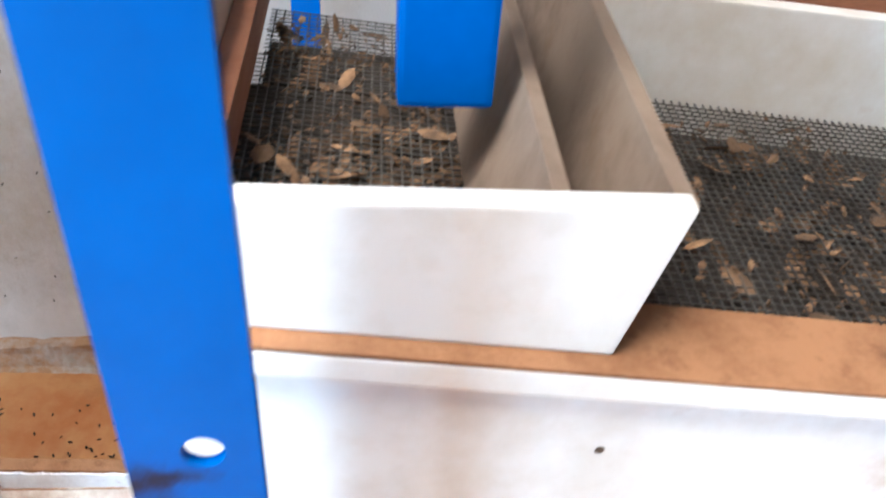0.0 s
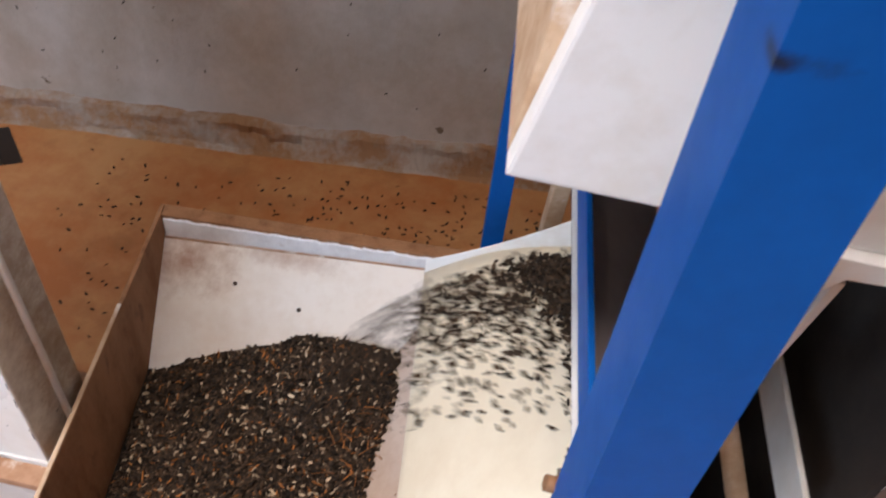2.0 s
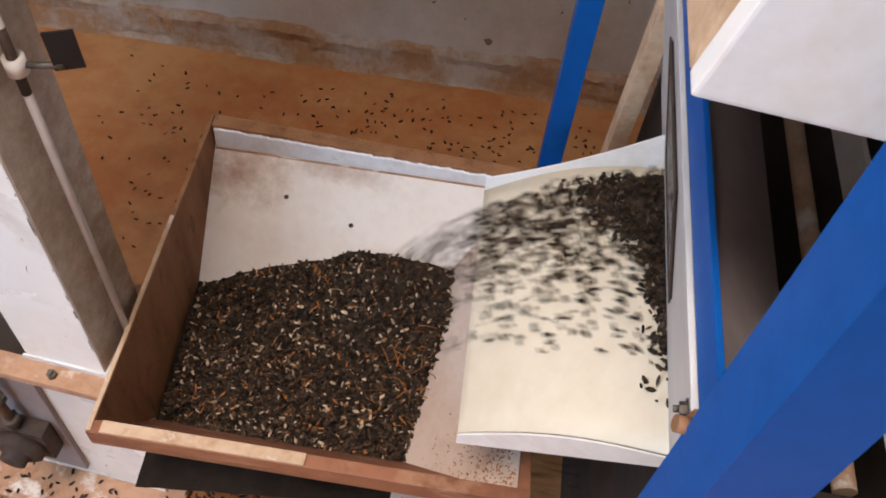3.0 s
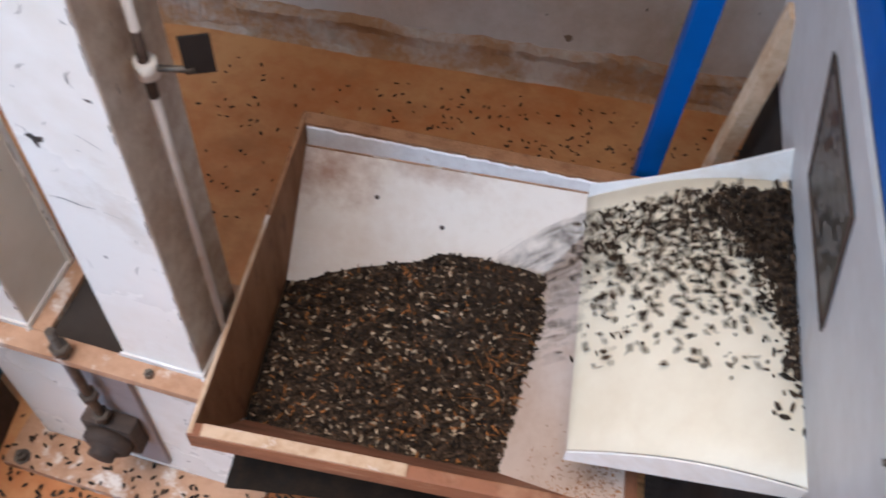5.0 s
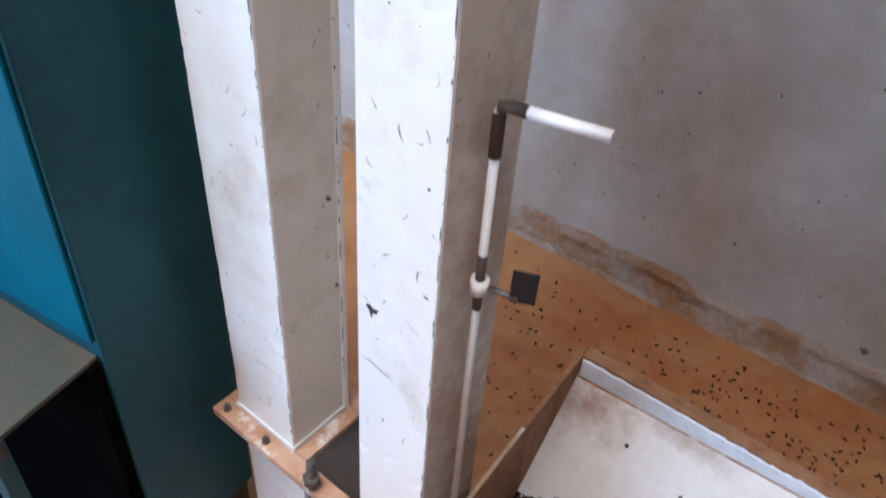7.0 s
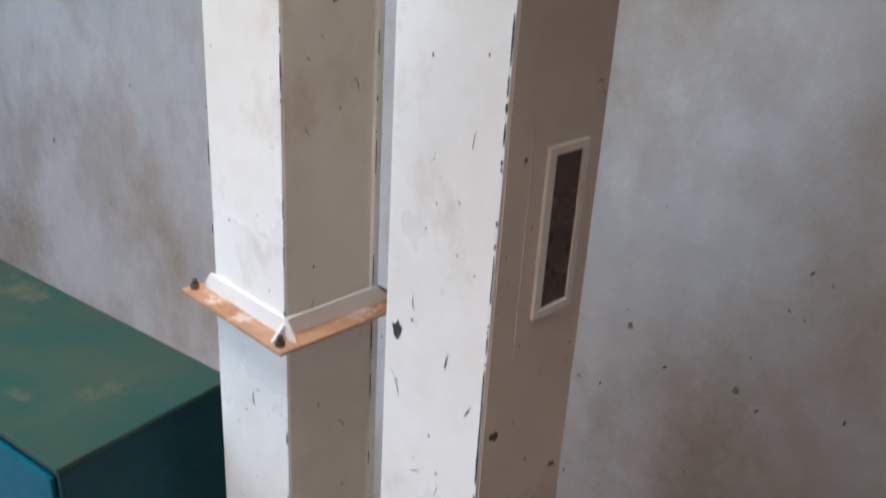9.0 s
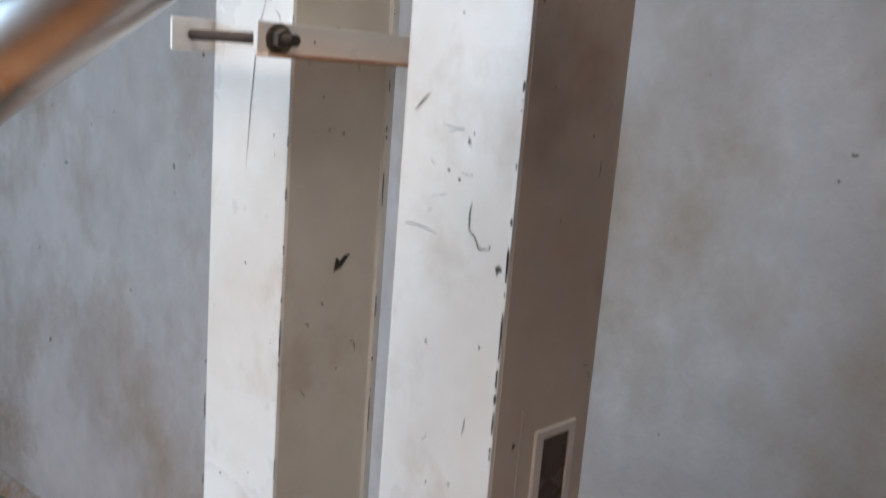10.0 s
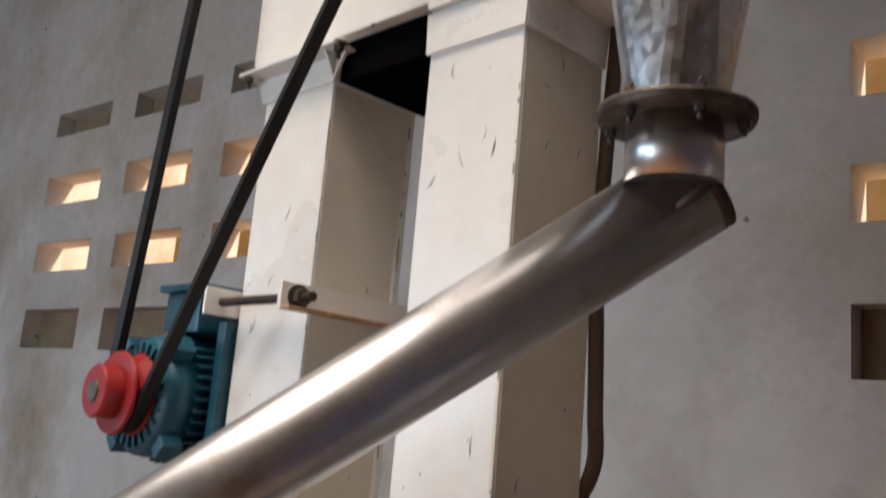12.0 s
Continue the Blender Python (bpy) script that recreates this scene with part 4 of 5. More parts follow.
part("knot", lathe([(0.001, 0), (0.007, 0), (0.006, 0.003), (0.002, 0.004)], 10, None, pose(0.408, B1 - 0.021, 0.388, 90)), RUST, tray)
# stand under the tray
stand = thing("tray_stand", "low dark wooden stand under the tray", "stand", m=TURNED.copy())
for a, b in ((A0 + 0.06, 0.07), (A1 - 0.20, 0.07), (A0 + 0.06, B1 - 0.10), (A1 - 0.20, B1 - 0.10)):
    part("leg", block(a, b, 0.0, a + 0.035, b + 0.035, 0.196, 0.002), RUST, stand)
part("rail", block(A0 + 0.05, 0.07, 0.197, A1 - 0.16, 0.105, 0.2145, 0.002), RUST, stand)
part("rail", block(A0 + 0.05, B1 - 0.10, 0.197, A1 - 0.16, B1 - 0.065, 0.2145, 0.002), RUST, stand)


def heap_height(a, b):
    h = 0.288 + 0.046 * min(max((a - 0.04) / 0.19, 0), 1) ** 0.8
    h -= 0.030 * min(max((0.20 - b) / 0.26, 0), 1)
    h += 0.022 * math.exp(-((a - 0.30) ** 2 + (b - 0.20) ** 2) / 0.006)
    return h + 0.004 * noise.noise(Vector((a * 22, b * 22, 0)))


def heap_limits(a, b):
    """Whether a point of the pile lies inside the tray's lining."""
    h = heap_height(a, b)
    return A0 + 0.009 < a and b > B0 + 0.018 + max(0, 0.429 - h) * 0.5 and h > 0.232 + (b - 0.17) * (0.402 - 0.217) / (B1 - 0.017 - 0.17) + 0.012 and h > 0.250 + (a - 0.30) * (0.440 - 0.250) / (A1 - 0.0145 - 0.30) - 0.002


def seed_into(verts, faces, m, ln, wd, th):
    """One lens-shaped seed: six-sided, pointed at one end."""
    k = len(verts)
    pts = [(-0.5, 0, 0), (-0.22, 0.42, 0), (0.22, 0.40, 0), (0.5, 0.08, 0), (0.5, -0.08, 0), (0.22, -0.40, 0), (-0.22, -0.42, 0), (0, 0, 0.5), (0, 0, -0.5)]
    for p in pts:
        q = m @ Vector((p[0] * ln, p[1] * wd, p[2] * th))
        verts.append(q[:])
    ring = [0, 1, 2, 3, 4, 5, 6]
    for i in range(7):
        j = (i + 1) % 7
        faces.append((k + ring[i], k + ring[j], k + 7))
        faces.append((k + ring[j], k + ring[i], k + 8))


def from_lists(name, verts, faces, material, parent=None, label="", m=None):
    me = bpy.data.meshes.new(name)
    me.from_pydata(verts, [], faces)
    me.materials.append(material)
    ob = new(name, me)
    if parent is not None:
        ob.parent = parent
    if m is not None:
        ob.matrix_basis = m
    if label:
        tagged(ob, label)
    return ob


def pile_mesh():
    bm = bmesh.new()
    n, k = 60, 70
    g = [[bm.verts.new((A0 + 0.007 + 0.40 * i / n, B0 + 0.017 + 0.42 * j / k, 0)) for j in range(k + 1)] for i in range(n + 1)]
    for i in range(n):
        for j in range(k):
            bm.faces.new((g[i][j], g[i + 1][j], g[i + 1][j + 1], g[i][j + 1]))
    for q in bm.verts:
        q.co.z = heap_height(q.co.x, q.co.y) - 0.004
    return bm


pile = thing("seed_pile", "heap of dark striped sunflower seeds and husks in the tray", "seeds", "", "stuff", TURNED.copy())
part("bed", pile_mesh(), HUSK, pile)
rng = random.Random(11)
lots = {"dark": ([], []), "pale": ([], []), "chaff": ([], [])}
count = 0
while count < 7600:
    a, b = rng.uniform(A0 + 0.012, 0.40), rng.uniform(B0 + 0.02, 0.31)
    if not heap_limits(a, b):
        continue
    count += 1
    r = rng.random()
    kind = "dark" if r < 0.85 else "pale" if r < 0.94 else "chaff"
    ln = rng.uniform(0.0085, 0.0125)
    wd = ln * rng.uniform(0.42, 0.58)
    th = ln * rng.uniform(0.2, 0.32)
    if kind == "chaff":
        ln, wd, th = rng.uniform(0.006, 0.02), rng.uniform(0.002, 0.004), 0.0012
    if kind == "pale":
        ln, wd = ln * 0.85, wd * 0.8
    m = pose(a, b, heap_height(a, b) + rng.uniform(-0.003, 0.004), rng.gauss(0, 26), rng.gauss(0, 26), rng.uniform(0, 360))
    seed_into(*lots[kind], m, ln, wd, th)
from_lists("dark_seeds", *lots["dark"], SEED, pile)
from_lists("pale_seeds", *lots["pale"], PALE, pile)
from_lists("chaff", *lots["chaff"], CHAFF, pile)

dv, df = [], []
for _ in range(420):
    a = A1 - 0.018 - abs(rng.gauss(0, 0.05))
    b = B0 + 0.02 + abs(rng.gauss(0, 0.05))
    z = 0.250 + (a - 0.30) * (0.440 - 0.250) / (A1 - 0.0145 - 0.30) + 0.0012
    if a < 0.33:
        continue
    ln = rng.uniform(0.0015, 0.004)
    seed_into(dv, df, pose(a, b, z, 0, -43, 0) @ pose(0, 0, 0, 0, 0, rng.uniform(0, 360)), ln, ln * 0.6, 0.001)
tagged(from_lists("seed_dust", dv, df, CHAFF, None, "", TURNED), "brown crumbs of husk on the sloping board", "crumbs", "", "stuff")
straw = bmesh.new()
for _ in range(26):
    a, b = rng.gauss(0.345, 0.018), rng.gauss(0.11, 0.035)
    z, t, ln = heap_height(a, b) + 0.012, rng.uniform(-0.6, 2.2), rng.uniform(0.010, 0.03)
    d = Vector((math.cos(t), math.sin(t), rng.uniform(-0.2, 0.3))) * ln
    sweep([Vector((a, b, z)), Vector((a, b, z + 0.003)) + d * 0.5, Vector((a, b, z)) + d], 0.0006, 5, straw)
tagged(part("straws", straw, CHAFF, None, "", TURNED), "thin orange straws on the seed heap", "straw", "", "stuff")

# loose seeds on the floor, thicker behind the tray and round the boot
rng = random.Random(5)
fv, ff = [], []
for _ in range(1500):
    r = rng.random()
    if r < 0.50:
        x, y = rng.gauss(0.36, 0.34), rng.gauss(0.74, 0.16)
    elif r < 0.72:
        x, y = rng.uniform(-0.45, 0.9), rng.uniform(0.1, 0.98)
    elif r < 0.93:
        x, y = rng.gauss(-0.20, 0.18), rng.gauss(-0.10, 0.07)
    else:
        x, y = rng.uniform(-0.9, 1.4), rng.uniform(-0.7, 0.1)
    if y > 0.95 + 0.1 * x or (-0.38 < x < 0.03 and 0.0 < y < 0.15):
        continue
    ln = rng.uniform(0.008, 0.0125)
    seed_into(fv, ff, pose(x, y, 0.0045 + (0.018 if -0.375 < x < 0.03 and -0.06 < y < 0.15 else 0), rng.gauss(0, 10), rng.gauss(0, 10), rng.uniform(0, 360)), ln, ln * 0.5, ln * 0.3)
tagged(from_lists("spilled_seeds", fv, ff, SEED), "dark seeds scattered over the orange floor", "seeds", "", "stuff")
fv, ff = [], []
for _ in range(1300):
    x, y = rng.gauss(0.03, 0.13), rng.gauss(-0.02, 0.07)
    z = 0.006 + 0.05 * math.exp(-((x - 0.06) ** 2 + (y - 0.0) ** 2) / 0.012) + rng.uniform(0, 0.006)
    if x < 0.034 and y > -0.065:
        continue
    ln = rng.uniform(0.008, 0.0125)
    seed_into(fv, ff, pose(x, y, z, rng.gauss(0, 22), rng.gauss(0, 22), rng.uniform(0, 360)), ln, ln * 0.5, ln * 0.3)
tagged(from_lists("spilled_heap", fv, ff, SEED), "drift of spilled seeds on the floor under the tray", "seeds", "", "stuff")
# wall specks: insects and flecks
fv, ff = [], []
for _ in range(120):
    a, z = rng.uniform(-1.2, 1.6), abs(rng.gauss(0.15, 0.35)) + 0.14
    if z > 1.9:
        continue
    ln = rng.uniform(0.006, 0.012)
    m = TURNED @ pose(a, 1.033, z, 90, 0, 0) @ pose(0, 0, 0, 0, 0, rng.gauss(75, 35))
    seed_into(fv, ff, m, ln, ln * 0.4, 0.002)
tagged(from_lists("wall_flecks", fv, ff, SCRATCH), "small dark flecks stuck to the plaster wall", "flecks", "", "stuff")

# ---- outlet chute between the sieve and the tray ----
FL, BL, FR, BR = Vector((0.416, -0.052, 0.520)), Vector((0.410, 0.277, 0.520)), Vector((0.590, -0.121, 0.690)), Vector((0.590, 0.200, 0.690))


def chute_point(s, t, lift=0.0):
    """s from the tray (0) to the sieve (1), t from front to back."""
    p = FL.lerp(FR, s).lerp(BL.lerp(BR, s), t)
    p.z += 0.020 * math.sin(math.pi * min(max(s, 0), 1)) + lift
    return p


chute = thing("outlet_chute", "curved cream sheet-metal chute with raised back lip", "chute", m=TURNED.copy())
bm = bmesh.new()
NS, NT = 24, 10
top = [[bm.verts.new(chute_point(i / NS, j / NT)) for j in range(NT + 1)] for i in range(NS + 1)]
low = [[bm.verts.new(chute_point(i / NS, j / NT, -0.0025)) for j in range(NT + 1)] for i in range(NS + 1)]
for i in range(NS):
    for j in range(NT):
        bm.faces.new((top[i][j], top[i + 1][j], top[i + 1][j + 1], top[i][j + 1])).smooth = True
        bm.faces.new((low[i][j], low[i][j + 1], low[i + 1][j + 1], low[i + 1][j])).smooth = True
for i in range(NS):
    bm.faces.new((top[i][0], low[i][0], low[i + 1][0], top[i + 1][0]))
    bm.faces.new((top[i][NT], top[i + 1][NT], low[i + 1][NT], low[i][NT]))
for j in range(NT):
    bm.faces.new((top[0][j], top[0][j + 1], low[0][j + 1], low[0][j]))
part("sheet", bm, SHEET, chute)


def ribbon(points, thick):
    """A thin upright wall: pairs of lower and upper points, given a thickness along y."""
    bm = bmesh.new()
    rows = [[bm.verts.new(lo), bm.verts.new(hi), bm.verts.new(hi + Vector((0, thick, 0))), bm.verts.new(lo + Vector((0, thick, 0)))] for lo, hi in points]
    for r0, r1 in zip(rows, rows[1:]):
        for j in range(4):
            bm.faces.new((r0[j], r0[(j + 1) % 4], r1[(j + 1) % 4], r1[j]))
    bm.faces.new(rows[0])
    bm.faces.new(rows[-1][::-1])
    bmesh.ops.recalc_face_normals(bm, faces=bm.faces[:])
    return bm


part("back_lip", ribbon([(chute_point(s, 1.0, -0.01), chute_point(s, 1.0, 0.024 + 0.034 * s * s - 0.020 * math.sin(math.pi * s))) for s in np.linspace(0, 1, 18)], 0.002), BOARD, chute, "bluish-white raised back lip")
part("front_plate", ribbon([(FL.lerp(FR, s) + Vector((0, -0.0026, -0.022)), chute_point(s, 0.0, -0.003) + Vector((0, -0.0026, 0))) for s in np.linspace(0, 1, 18)], 0.002), BOARD, chute, "white front plate with curved top")

drng = random.Random(8)
dv, df = [], []
for _ in range(1150):
    t = 1.0 - min(abs(drng.gauss(0, 0.27)), 0.85)
    s = 1.0 - abs(drng.gauss(0, 0.045 + 0.52 * max(0, t - 0.62)))
    if s < 0.1:
        continue
    p = chute_point(s, t * 0.94, 0.002 + drng.uniform(0, 0.003 + 0.016 * max(0, t - 0.6)))
    ln = drng.uniform(0.0085, 0.0125)
    seed_into(dv, df, pose(p.x, p.y, p.z, drng.gauss(0, 25), 40 + drng.gauss(0, 25), drng.uniform(0, 360)), ln, ln * 0.5, ln * 0.28)
tagged(from_lists("banked_seeds", dv, df, SEED, None, "", TURNED), "dark seeds banked against the panel on the chute", "seeds", "", "stuff")

# ---- sieve machine ----
frame_thing = thing("seed_cleaner", "seed cleaning machine with blue angle-iron frame and white body panels", "machine", m=TURNED.copy())


def post(a, b, z0, z1, w, sb, t=0.004):
    """An upright of angle iron: one flange along a, one along b."""
    bm = block(a, b, z0, a + w, b + t, z1, 0.0012)
    lo, hi = sorted((b + sb * t if sb > 0 else b, b + sb * w))
    block(a, lo + (0.0 if sb < 0 else 0.0002), z0, a + t, hi, z1, 0.0012, bm)
    return bm


def holed_post():
    """The front upright, with a round bolt hole through its wide flange."""
    a, b, w, t, hz, r = 0.501, -0.303, 0.038, 0.004, 1.350, 0.0062
    ha = 0.523
    bm = bmesh.new()
    ring = [(ha + r * math.cos(2 * math.pi * i / 24), hz + r * math.sin(2 * math.pi * i / 24)) for i in range(24)]

    def edge(i):
        c, s = math.cos(2 * math.pi * i / 24), math.sin(2 * math.pi * i / 24)
        k = min(((a + w - ha) if c > 0 else (a - ha)) / c if abs(c) > 1e-6 else 9, (0.03 if s > 0 else -0.03) / s if abs(s) > 1e-6 else 9)
        return (ha + k * c, hz + k * s)

    outer = [edge(i) for i in range(24)]
    for cx, cz in ((a, hz - 0.03), (a + w, hz - 0.03), (a, hz + 0.03), (a + w, hz + 0.03)):
        ang = math.atan2(cz - hz, cx - ha) % (2 * math.pi)
        outer[round(ang / (2 * math.pi) * 24) % 24] = (cx, cz)
    for y, flip in ((b, False), (b + t, True)):
        vr = [bm.verts.new((p[0], y, p[1])) for p in ring]
        vo = [bm.verts.new((p[0], y, p[1])) for p in outer]
        for i in range(24):
            q = (vr[i], vr[(i + 1) % 24], vo[(i + 1) % 24], vo[i])
            bm.faces.new(q[::-1] if flip else q)
        if not flip:
            first = vr
        else:
            for i in range(24):
                bm.faces.new((first[i], vr[i], vr[(i + 1) % 24], first[(i + 1) % 24]))
    # corner fillers between the ring of the hole and the square patch
    bmesh.ops.recalc_face_normals(bm, faces=bm.faces[:])
    zlo, zhi = min(p[1] for p in outer), max(p[1] for p in outer)
    block(a, b, 0.0, a + w, b + t, zlo + 0.0002, 0.0, bm)
    block(a, b, zhi - 0.0002, a + w, b + t, 2.05, 0.0, bm)
    block(a, b + t, 0.0, a + t, b + 0.039, 2.05, 0.0, bm)
    return bm


upright = part("upright", holed_post(), SCORCHED, frame_thing, "blue upright with a bolt hole and black scorch marks")
part("upright", post(0.484, 0.412, 0.0, 1.20, 0.030, 1), BLUE, frame_thing)
part("upright", post(1.25, -0.295, 0.0, 2.05, 0.046, 1), BLUE, frame_thing)
part("upright", post(1.25, 0.372, 0.0, 2.05, 0.046, 1), BLUE, frame_thing)
part("side_rail", block(0.5190, -0.248, 0.988, 0.5230, 0.371, 1.018, 0.001), BLUE, frame_thing)
part("front_rail", block(0.5435, -0.290, 0.60, 1.25, -0.285, 0.64, 0.001), BLUE, frame_thing)
part("front_rail", block(0.5435, -0.285, 0.635, 1.25, -0.25, 0.64, 0.001), BLUE, frame_thing)
part("nut", hexbolt((0.5135, -0.262, 1.020), (0.504, -0.262, 1.022), 0.0085), RUSTBOLT, frame_thing, "rusty hexagonal bolt head")
part("nut", hexbolt((0.552, -0.2905, 0.992), (0.552, -0.299, 0.992), 0.0095), RUSTBOLT, frame_thing)
GATE = (0.580, 0.625, 1.343)
part("feed_gate", block(GATE[0], -0.10, GATE[2], GATE[1], -0.06, 1.85, 0.003), BLUE, frame_thing, "blue steel feed throat")

body = frame_thing
PT, PB = Vector((0.518, 0, 0.985)), Vector((0.600, 0, 0.655))
SLOPE = Matrix.Translation((PT.x, 0, PT.z)) @ Matrix(((PB - PT).normalized(), Vector((0, 1, 0)), (PB - PT).normalized().cross(Vector((0, 1, 0))))).transposed().to_4x4()
LEN = (PB - PT).length
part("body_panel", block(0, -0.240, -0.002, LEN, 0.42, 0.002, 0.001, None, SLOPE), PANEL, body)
side = -1 if (SLOPE.to_3x3() @ Vector((0, 0, 1))).x > 0 else 1
def on_slope(x0, y0, x1, y1, h0, h1, bm=None):
    lo, hi = sorted((h0 * side, h1 * side))
    return block(x0, y0, lo, x1, y1, hi, 0.0002, bm, SLOPE)


plate = part("nameplate", on_slope(0.050, -0.046, 0.182, 0.104, 0.0022, 0.0036), PLATE, body, "dark metal nameplate with worn lettering")
bm = bmesh.new()
prng = random.Random(2)
for r in range(8):
    x = 0.060 + 0.0150 * r
    y = 0.094
    while y > -0.026:
        w = prng.uniform(0.008, 0.032)
        on_slope(x, max(y - w, -0.034), x + 0.0046, y, 0.0037, 0.0042, bm)
        y -= w + prng.uniform(0.005, 0.02)
part("lettering", bm, PLATEBAR, plate)
bm = on_slope(0.048, -0.048, 0.0502, 0.106, 0.0036, 0.0052)
on_slope(0.1815, -0.048, 0.184, 0.106, 0.0036, 0.0052, bm)
on_slope(0.0502, -0.048, 0.1815, -0.0458, 0.0036, 0.0052, bm)
on_slope(0.0502, 0.1038, 0.1815, 0.106, 0.0036, 0.0052, bm)
part("rim", bm, RUST, plate)
part("bolt", hexbolt(SLOPE @ Vector((0.014, -0.226, 0.003 * side)), SLOPE @ Vector((0.014, -0.226, 0.007 * side)), 0.004), BOLT, body)
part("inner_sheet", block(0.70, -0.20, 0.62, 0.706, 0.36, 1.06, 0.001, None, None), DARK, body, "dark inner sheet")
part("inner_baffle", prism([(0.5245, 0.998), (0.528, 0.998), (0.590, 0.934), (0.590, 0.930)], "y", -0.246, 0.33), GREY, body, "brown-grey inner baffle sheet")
# Added dark cover; keeps the seeds' return path out of view.
part("return_cover", block(0.615, -0.216, 0.60, 0.699, -0.210, 0.86, 0.001), DARK, body, "dark sheet added to hide the returning seeds")
part("inner_rod", rod((0.66, -0.20, 0.842), (0.66, 0.36, 0.842), 0.008, seg=14), EDGEWOOD, body, "brown dusty rod")
part("inner_strip", block(0.672, -0.20, 0.878, 0.676, 0.36, 0.918, 0.001), BOARD, body, "bluish-white inner strip")
part("inner_floor", block(0.7065, -0.24, 0.62, 1.24, 0.36, 0.626, 0.001), GREY, body)
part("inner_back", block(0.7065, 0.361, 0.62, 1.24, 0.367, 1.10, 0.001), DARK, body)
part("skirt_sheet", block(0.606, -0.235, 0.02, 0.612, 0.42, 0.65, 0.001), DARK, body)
part("skirt_sheet", block(0.6125, -0.235, 0.02, 1.24, -0.229, 0.60, 0.001), GREY, body)

# wooden arm that leans behind the chute
tagged(part("lean_board", block(-0.011, -0.012, 0.0, 0.011, 0.012, 0.46, 0.002, None, TURNED @ along((0.566, 0.388, 0.33), (0.570, 0.340, 0.80))), EDGEWOOD), "pale dusty wooden batten leaning beside the frame", "batten")

# sieve shoe, tilted and shaken
SHOE = TURNED @ Matrix.Translation((0.474, -0.200, 1.275)) @ pose(0, 0, 0, 0, 6.5, 0)
shoe = thing("sieve_shoe", "white wooden shaking sieve box with brown ledge and wire screen", "sieve", m=SHOE)
part("front_panel", board([(0.0, -0.116), (0.76, -0.116), (0.76, 0.0085), (0.012, 0.0085)], "y", 0.0, 0.014, 5, 0.0006), BOARD, shoe)
part("end_panel", board([(0.0145, -0.116), (0.34, -0.116), (0.34, 0.10), (0.0145, 0.10)], "x", 0.0, 0.012, 6, 0.0006), EDGEWOOD, shoe, "bare pale plywood end")
part("ledge", board([(-0.008, 0.009), (0.040, 0.009), (0.040, 0.0235), (-0.008, 0.0235)], "x", -0.001, 0.76, 7, 0.0008), BOARD, shoe)
part("ledge_top", prism([(-0.0075, 0.0237), (0.040, 0.0237), (0.040, 0.0257), (-0.0075, 0.0257)], "x", 0.0, 0.759), WOODPALE, shoe, "dusty brown ledge top")
part("back_panel", board([(0.215, -0.116), (0.80, -0.116), (0.80, 0.090), (0.215, 0.075)], "y", 0.295, 0.309, 8, 0.0006), BOARD, shoe)
part("back_ledge", prism([(0.3095, 0.075), (0.335, 0.075), (0.335, 0.089), (0.3095, 0.089)], "x", 0.215, 0.80), WOOD, shoe)
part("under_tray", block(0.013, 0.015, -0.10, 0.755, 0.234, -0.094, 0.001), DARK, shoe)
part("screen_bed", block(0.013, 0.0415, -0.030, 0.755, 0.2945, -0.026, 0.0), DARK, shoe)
bm = bmesh.new()
WIRE_R = 0.0004
for k in range(124):
    x = 0.016 + 0.006 * k
    block(x - WIRE_R, 0.041, -0.0005, x + WIRE_R, 0.2945, 0.0005, 0, bm)
for k in range(42):
    y = 0.043 + 0.006 * k
    block(0.013, y - WIRE_R, -0.0009, 0.755, y + WIRE_R, 0.0, 0, bm)
part("wire_screen", bm, WIRE, shoe, "fine square wire screen")
# inlet box on the shoe
inlet = part("inlet_box", board([(0.002, 0.026), (0.203, 0.026), (0.214, 0.106), (0.002, 0.085)], "y", 0.003, 0.015, 9, 0.0006), BOARD, shoe, "white front of the inlet box")
part("divider", prism([(0.0205, 0.0225), (0.36, 0.0225), (0.36, 0.10), (0.0185, 0.10)], "x", 0.0, 0.010, None, pose(0.198, 0, 0, 0, 8, 0)), DIVIDER, inlet, "brown-stained divider board")
part("divider", prism([(0.0205, 0.0225), (0.36, 0.0225), (0.36, 0.10), (0.0185, 0.10)], "x", 0.0, 0.008, None, pose(0.143, 0, 0, 0, 10, 0)), DIVIDER, inlet)
part("side_strip", block(0.0125, 0.0185, 0.0165, 0.026, 0.36, 0.06, 0.001), WOOD, inlet)
part("inlet_screen_bed", block(0.0265, 0.3000, -0.03, 0.199, 0.36, -0.026, 0), DARK, inlet)
bm = bmesh.new()
for k in range(29):
    x = 0.030 + 0.006 * k
    block(x - WIRE_R, 0.296, -0.0005, x + WIRE_R, 0.36, 0.0005, 0, bm)
for k in range(11):
    y = 0.298 + 0.006 * k
    block(0.0265, y - WIRE_R, 0.0, 0.199, y + WIRE_R, 0.0009, 0, bm)
part("inlet_screen", bm, WIRE, inlet)
rng = random.Random(21)
lv, lf = [], []
for _ in range(3600):
    x, y = rng.uniform(0.02, 0.75), rng.uniform(0.045, 0.29)
    if rng.random() < 0.3:
        x, y = rng.uniform(0.03, 0.19), rng.uniform(0.05, 0.35)
    if rng.random() > 0.25 + 0.75 * (noise.noise(Vector((x * 14, y * 14, 3))) > -0.05):
        continue
    ln = rng.uniform(0.004, 0.010) if rng.random() < 0.8 else rng.uniform(0.012, 0.026)
    seed_into(lv, lf, pose(x, y, 0.001 + rng.uniform(-0.024, 0.004), rng.gauss(0, 25), rng.gauss(0, 25), rng.uniform(0, 360)), ln, ln * rng.uniform(0.3, 0.7), 0.0015)
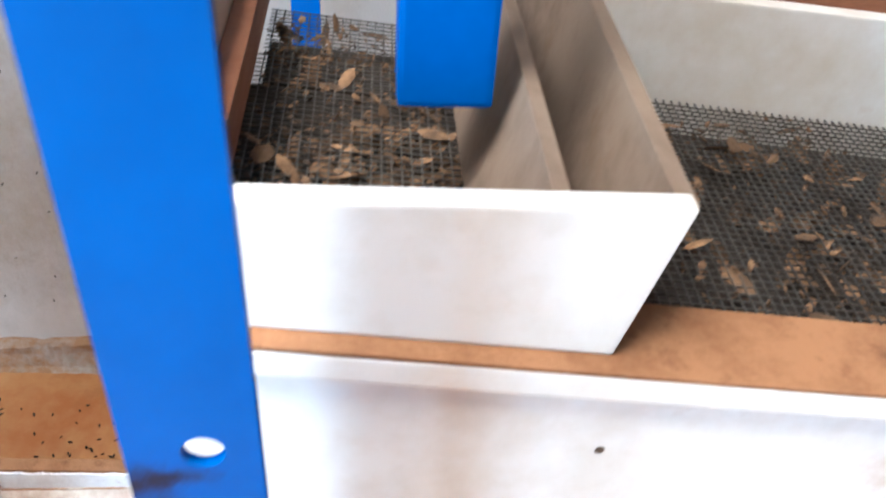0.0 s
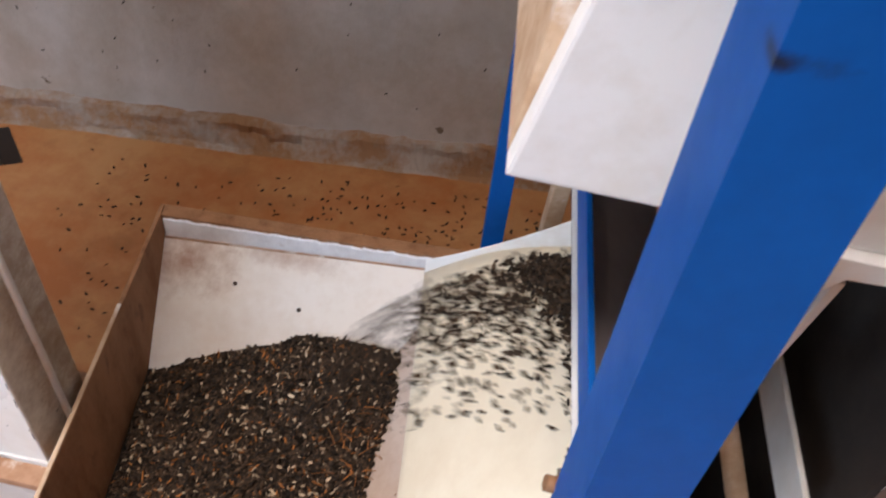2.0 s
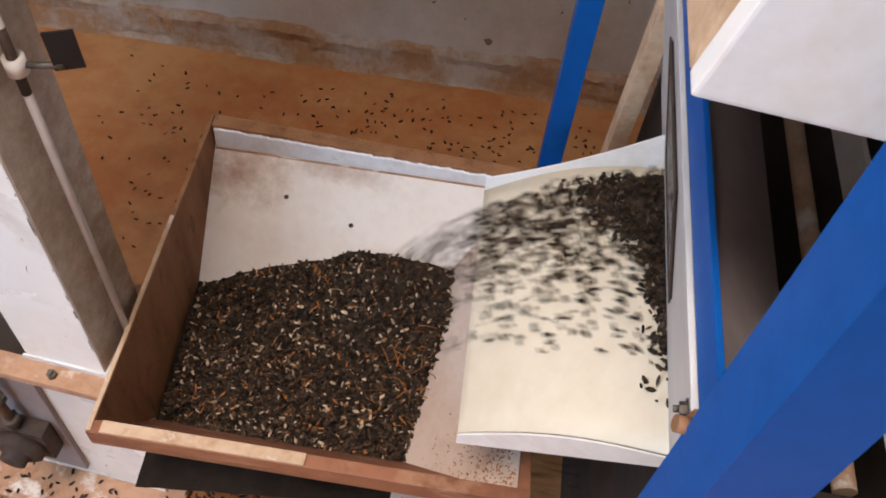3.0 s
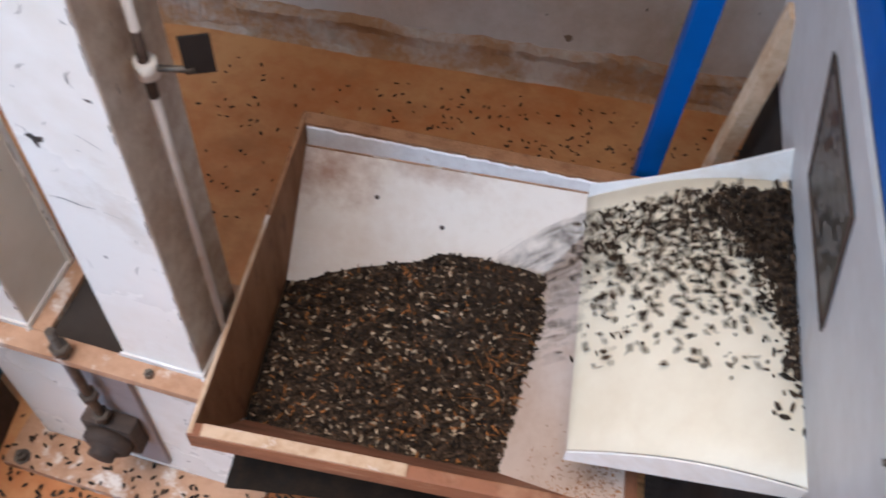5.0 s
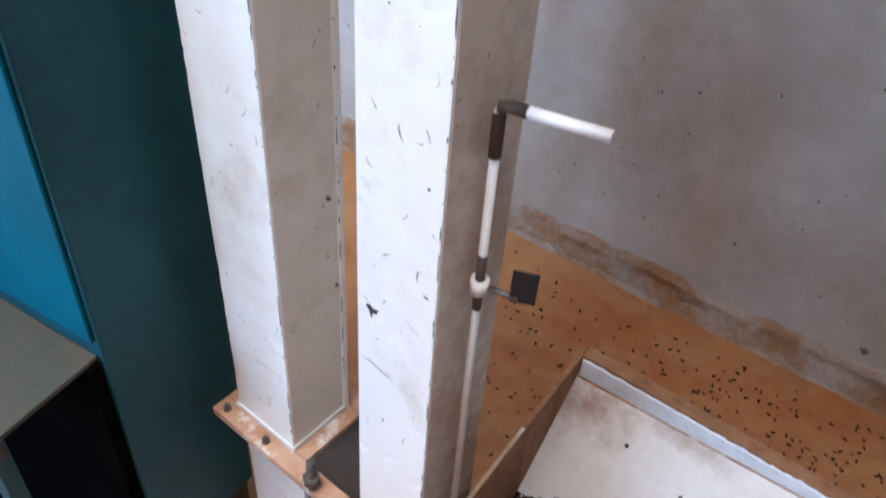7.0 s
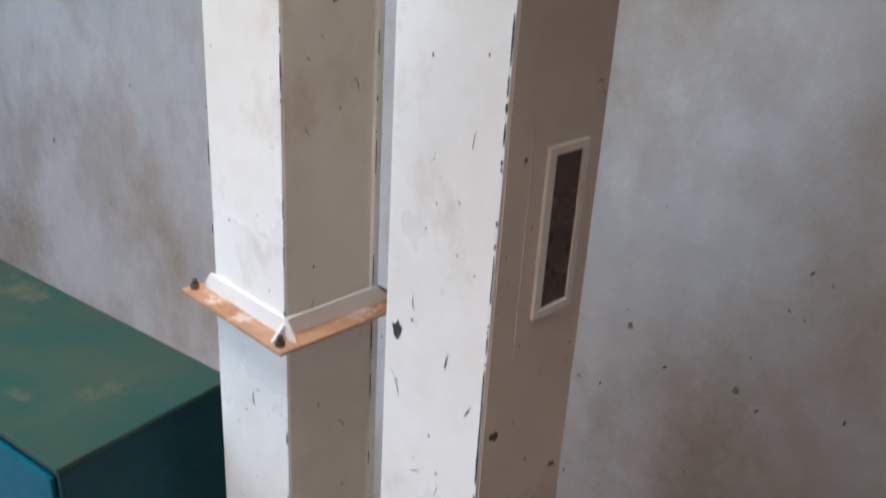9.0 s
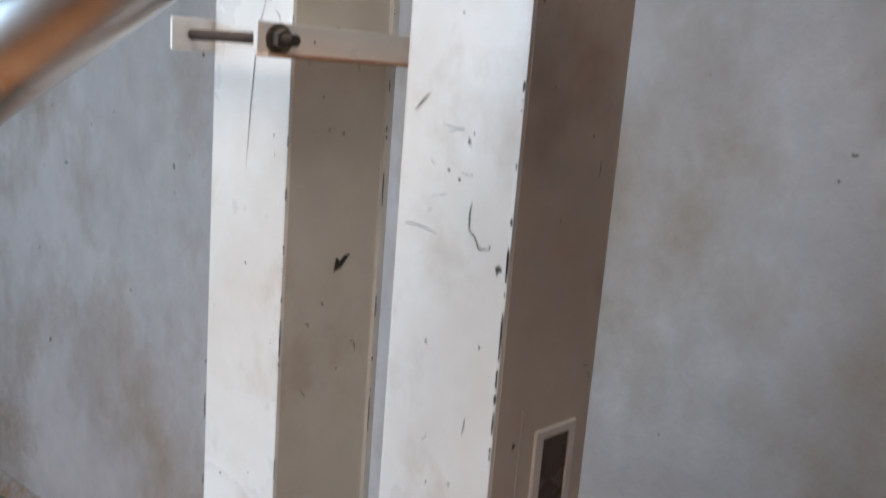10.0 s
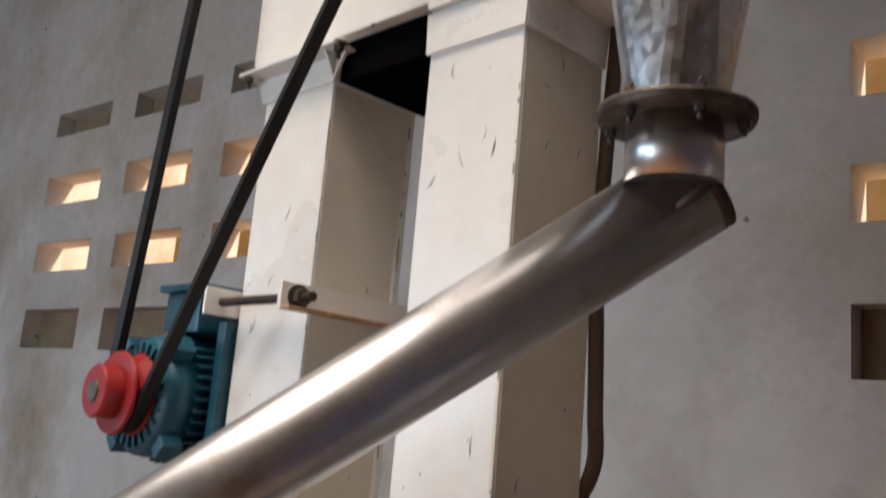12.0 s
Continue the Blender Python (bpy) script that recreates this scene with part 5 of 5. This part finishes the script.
tagged(from_lists("leaf_litter", lv, lf, LEAF, shoe), "dry brown leaf litter on the screen", "", "", "stuff")
part("screw", hexbolt((0.213, -0.0004, -0.033), (0.213, -0.0008, -0.033), 0.0016), BOLT, shoe)
for x in (0.130, 0.535):
    piv = part("hanger_bracket", prism([(x - 0.030, -0.1165), (x + 0.048, -0.1165), (x + 0.043, -0.128), (x + 0.024, -0.129)] + [(x + 0.006 + 0.015 * math.cos(q), -0.130 + 0.015 * math.sin(q)) for q in np.linspace(-0.35, -2.8, 12)] + [(x - 0.014, -0.127), (x - 0.028, -0.126)], "y", -0.006, 0.012, None, None, 0.001), BOARD, shoe, "white hanger bracket")
    part("pivot_bolt", hexbolt((x + 0.006, -0.0065, -0.134), (x + 0.006, -0.013, -0.134), 0.0068), WHITE, piv)
hanger = thing("sieve_hanger", "white flat steel hanger strip under the sieve", "hanger", m=TURNED.copy())
part("strip", block(-0.013, 0.0, 0.0, 0.013, 0.005, 0.262, 0.001, None, along((0.578, -0.186, 0.86), (0.614, -0.186, 1.125))), BOARD, hanger)
copy_thing(hanger, TURNED @ Matrix.Translation((0.155, 0.03, 0.0)))
drive = thing("eccentric_drive", "brown-painted bearing housing of the shaking drive with red belt pulley", "bearing", m=TURNED.copy())
part("housing", lathe([(0.02, 0), (0.034, 0.003), (0.040, 0.014), (0.040, 0.075), (0.034, 0.085)], 32, None, pose(0.762, -0.165, 1.002, -90)), BEARING, drive)
part("cap", lathe([(0.012, 0), (0.020, 0.002), (0.024, 0.02)], 24, None, pose(0.762, -0.182, 1.002, -90)), BOARD, drive)
part("base", block(0.715, -0.16, 0.64, 0.81, -0.085, 0.965, 0.006), BEARING, drive)
part("pulley", lathe([(0.03, 0), (0.070, 0.002), (0.070, 0.006), (0.060, 0.014), (0.070, 0.022), (0.070, 0.026), (0.03, 0.028)], 48, None, pose(0.835, -0.205, 0.945, -90)), RED, drive, "red belt pulley")
tagged(part("feed_pipe", rod(place(0.560, 0.18, 1.345), place(0.560, 0.18, 1.75), 0.045, seg=40), BOARD), "white plastic feed pipe above the sieve", "pipe")

# ---- flowing seeds: rigid handfuls that slide down the chute into the heap and come round again ----
flow = []
frng = random.Random(31)
PERIOD, BATCHES = 0.95, 48
for k in range(BATCHES):
    fv, ff = [], []
    for _ in range(88):
        t = 0.915 - abs(frng.gauss(0, 0.21)) if frng.random() < 0.84 else frng.uniform(0.28, 0.8)
        if t < 0.25:
            continue
        s = frng.uniform(-0.20, 0.20)
        p = chute_point(0.5, t) - chute_point(0.5, 0.5)
        d = (FR - FL) * s
        ln = frng.uniform(0.0085, 0.0125)
        seed_into(fv, ff, pose(d.x, p.y, d.z + 0.003 + abs(frng.gauss(0, 0.004)), frng.gauss(0, 20), 44 + frng.gauss(0, 16), frng.gauss(0, 32)), ln, ln * 0.5, ln * 0.28)
    ob = from_lists("sliding_seeds", fv, ff, SEED)
    flow.append(tagged(ob, "dark seeds sliding down the cream chute into the tray", "seeds", "sliding seeds", "stuff"))


def chute_flow(phase):
    """Place of a handful at a phase: down the chute, into the heap, back underneath."""
    if phase < 0.5:
        s = 1.10 - 1.35 * (phase / 0.5) ** 1.3
        p = chute_point(min(max(s, 0.0), 1.0), 0.5)
        if s > 1:
            p += (FR - FL) * (s - 1)
        if s < 0:
            p += Vector((0.50 * s, 0.06 * s, -0.22 * (-s) - 2.2 * s * s))
        return p
    e0, e1 = chute_flow(0.4999), chute_flow(0.0)
    under, behind = Vector((e0.x, e0.y, 0.10)), Vector((e1.x + 0.10, e1.y, 0.22))
    if phase < 0.6:
        return e0.lerp(under, (phase - 0.5) / 0.1)
    if phase < 0.85:
        return under.lerp(behind, (phase - 0.6) / 0.25)
    return behind.lerp(e1, (phase - 0.85) / 0.15)


def motions():
    n = 20
    for k, ob in enumerate(flow):
        rows = []
        for i in range(int(12.0 / PERIOD * n) + 2):
            t = i * PERIOD / n
            if t > 12.0:
                t = 12.0
            p = chute_flow((t / PERIOD + k / BATCHES) % 1.0)
            rows.append((t, TURNED @ Matrix.Translation(p)))
            if t >= 12.0:
                break
        walk(ob, rows)
    rows = []
    for i in range(121):
        t = i / 10
        rows.append((t, SHOE @ Matrix.Translation((0.0055 * math.cos(2 * math.pi * (t - 1.0) / 0.39), 0, 0))))
    walk(shoe, rows)


motions()
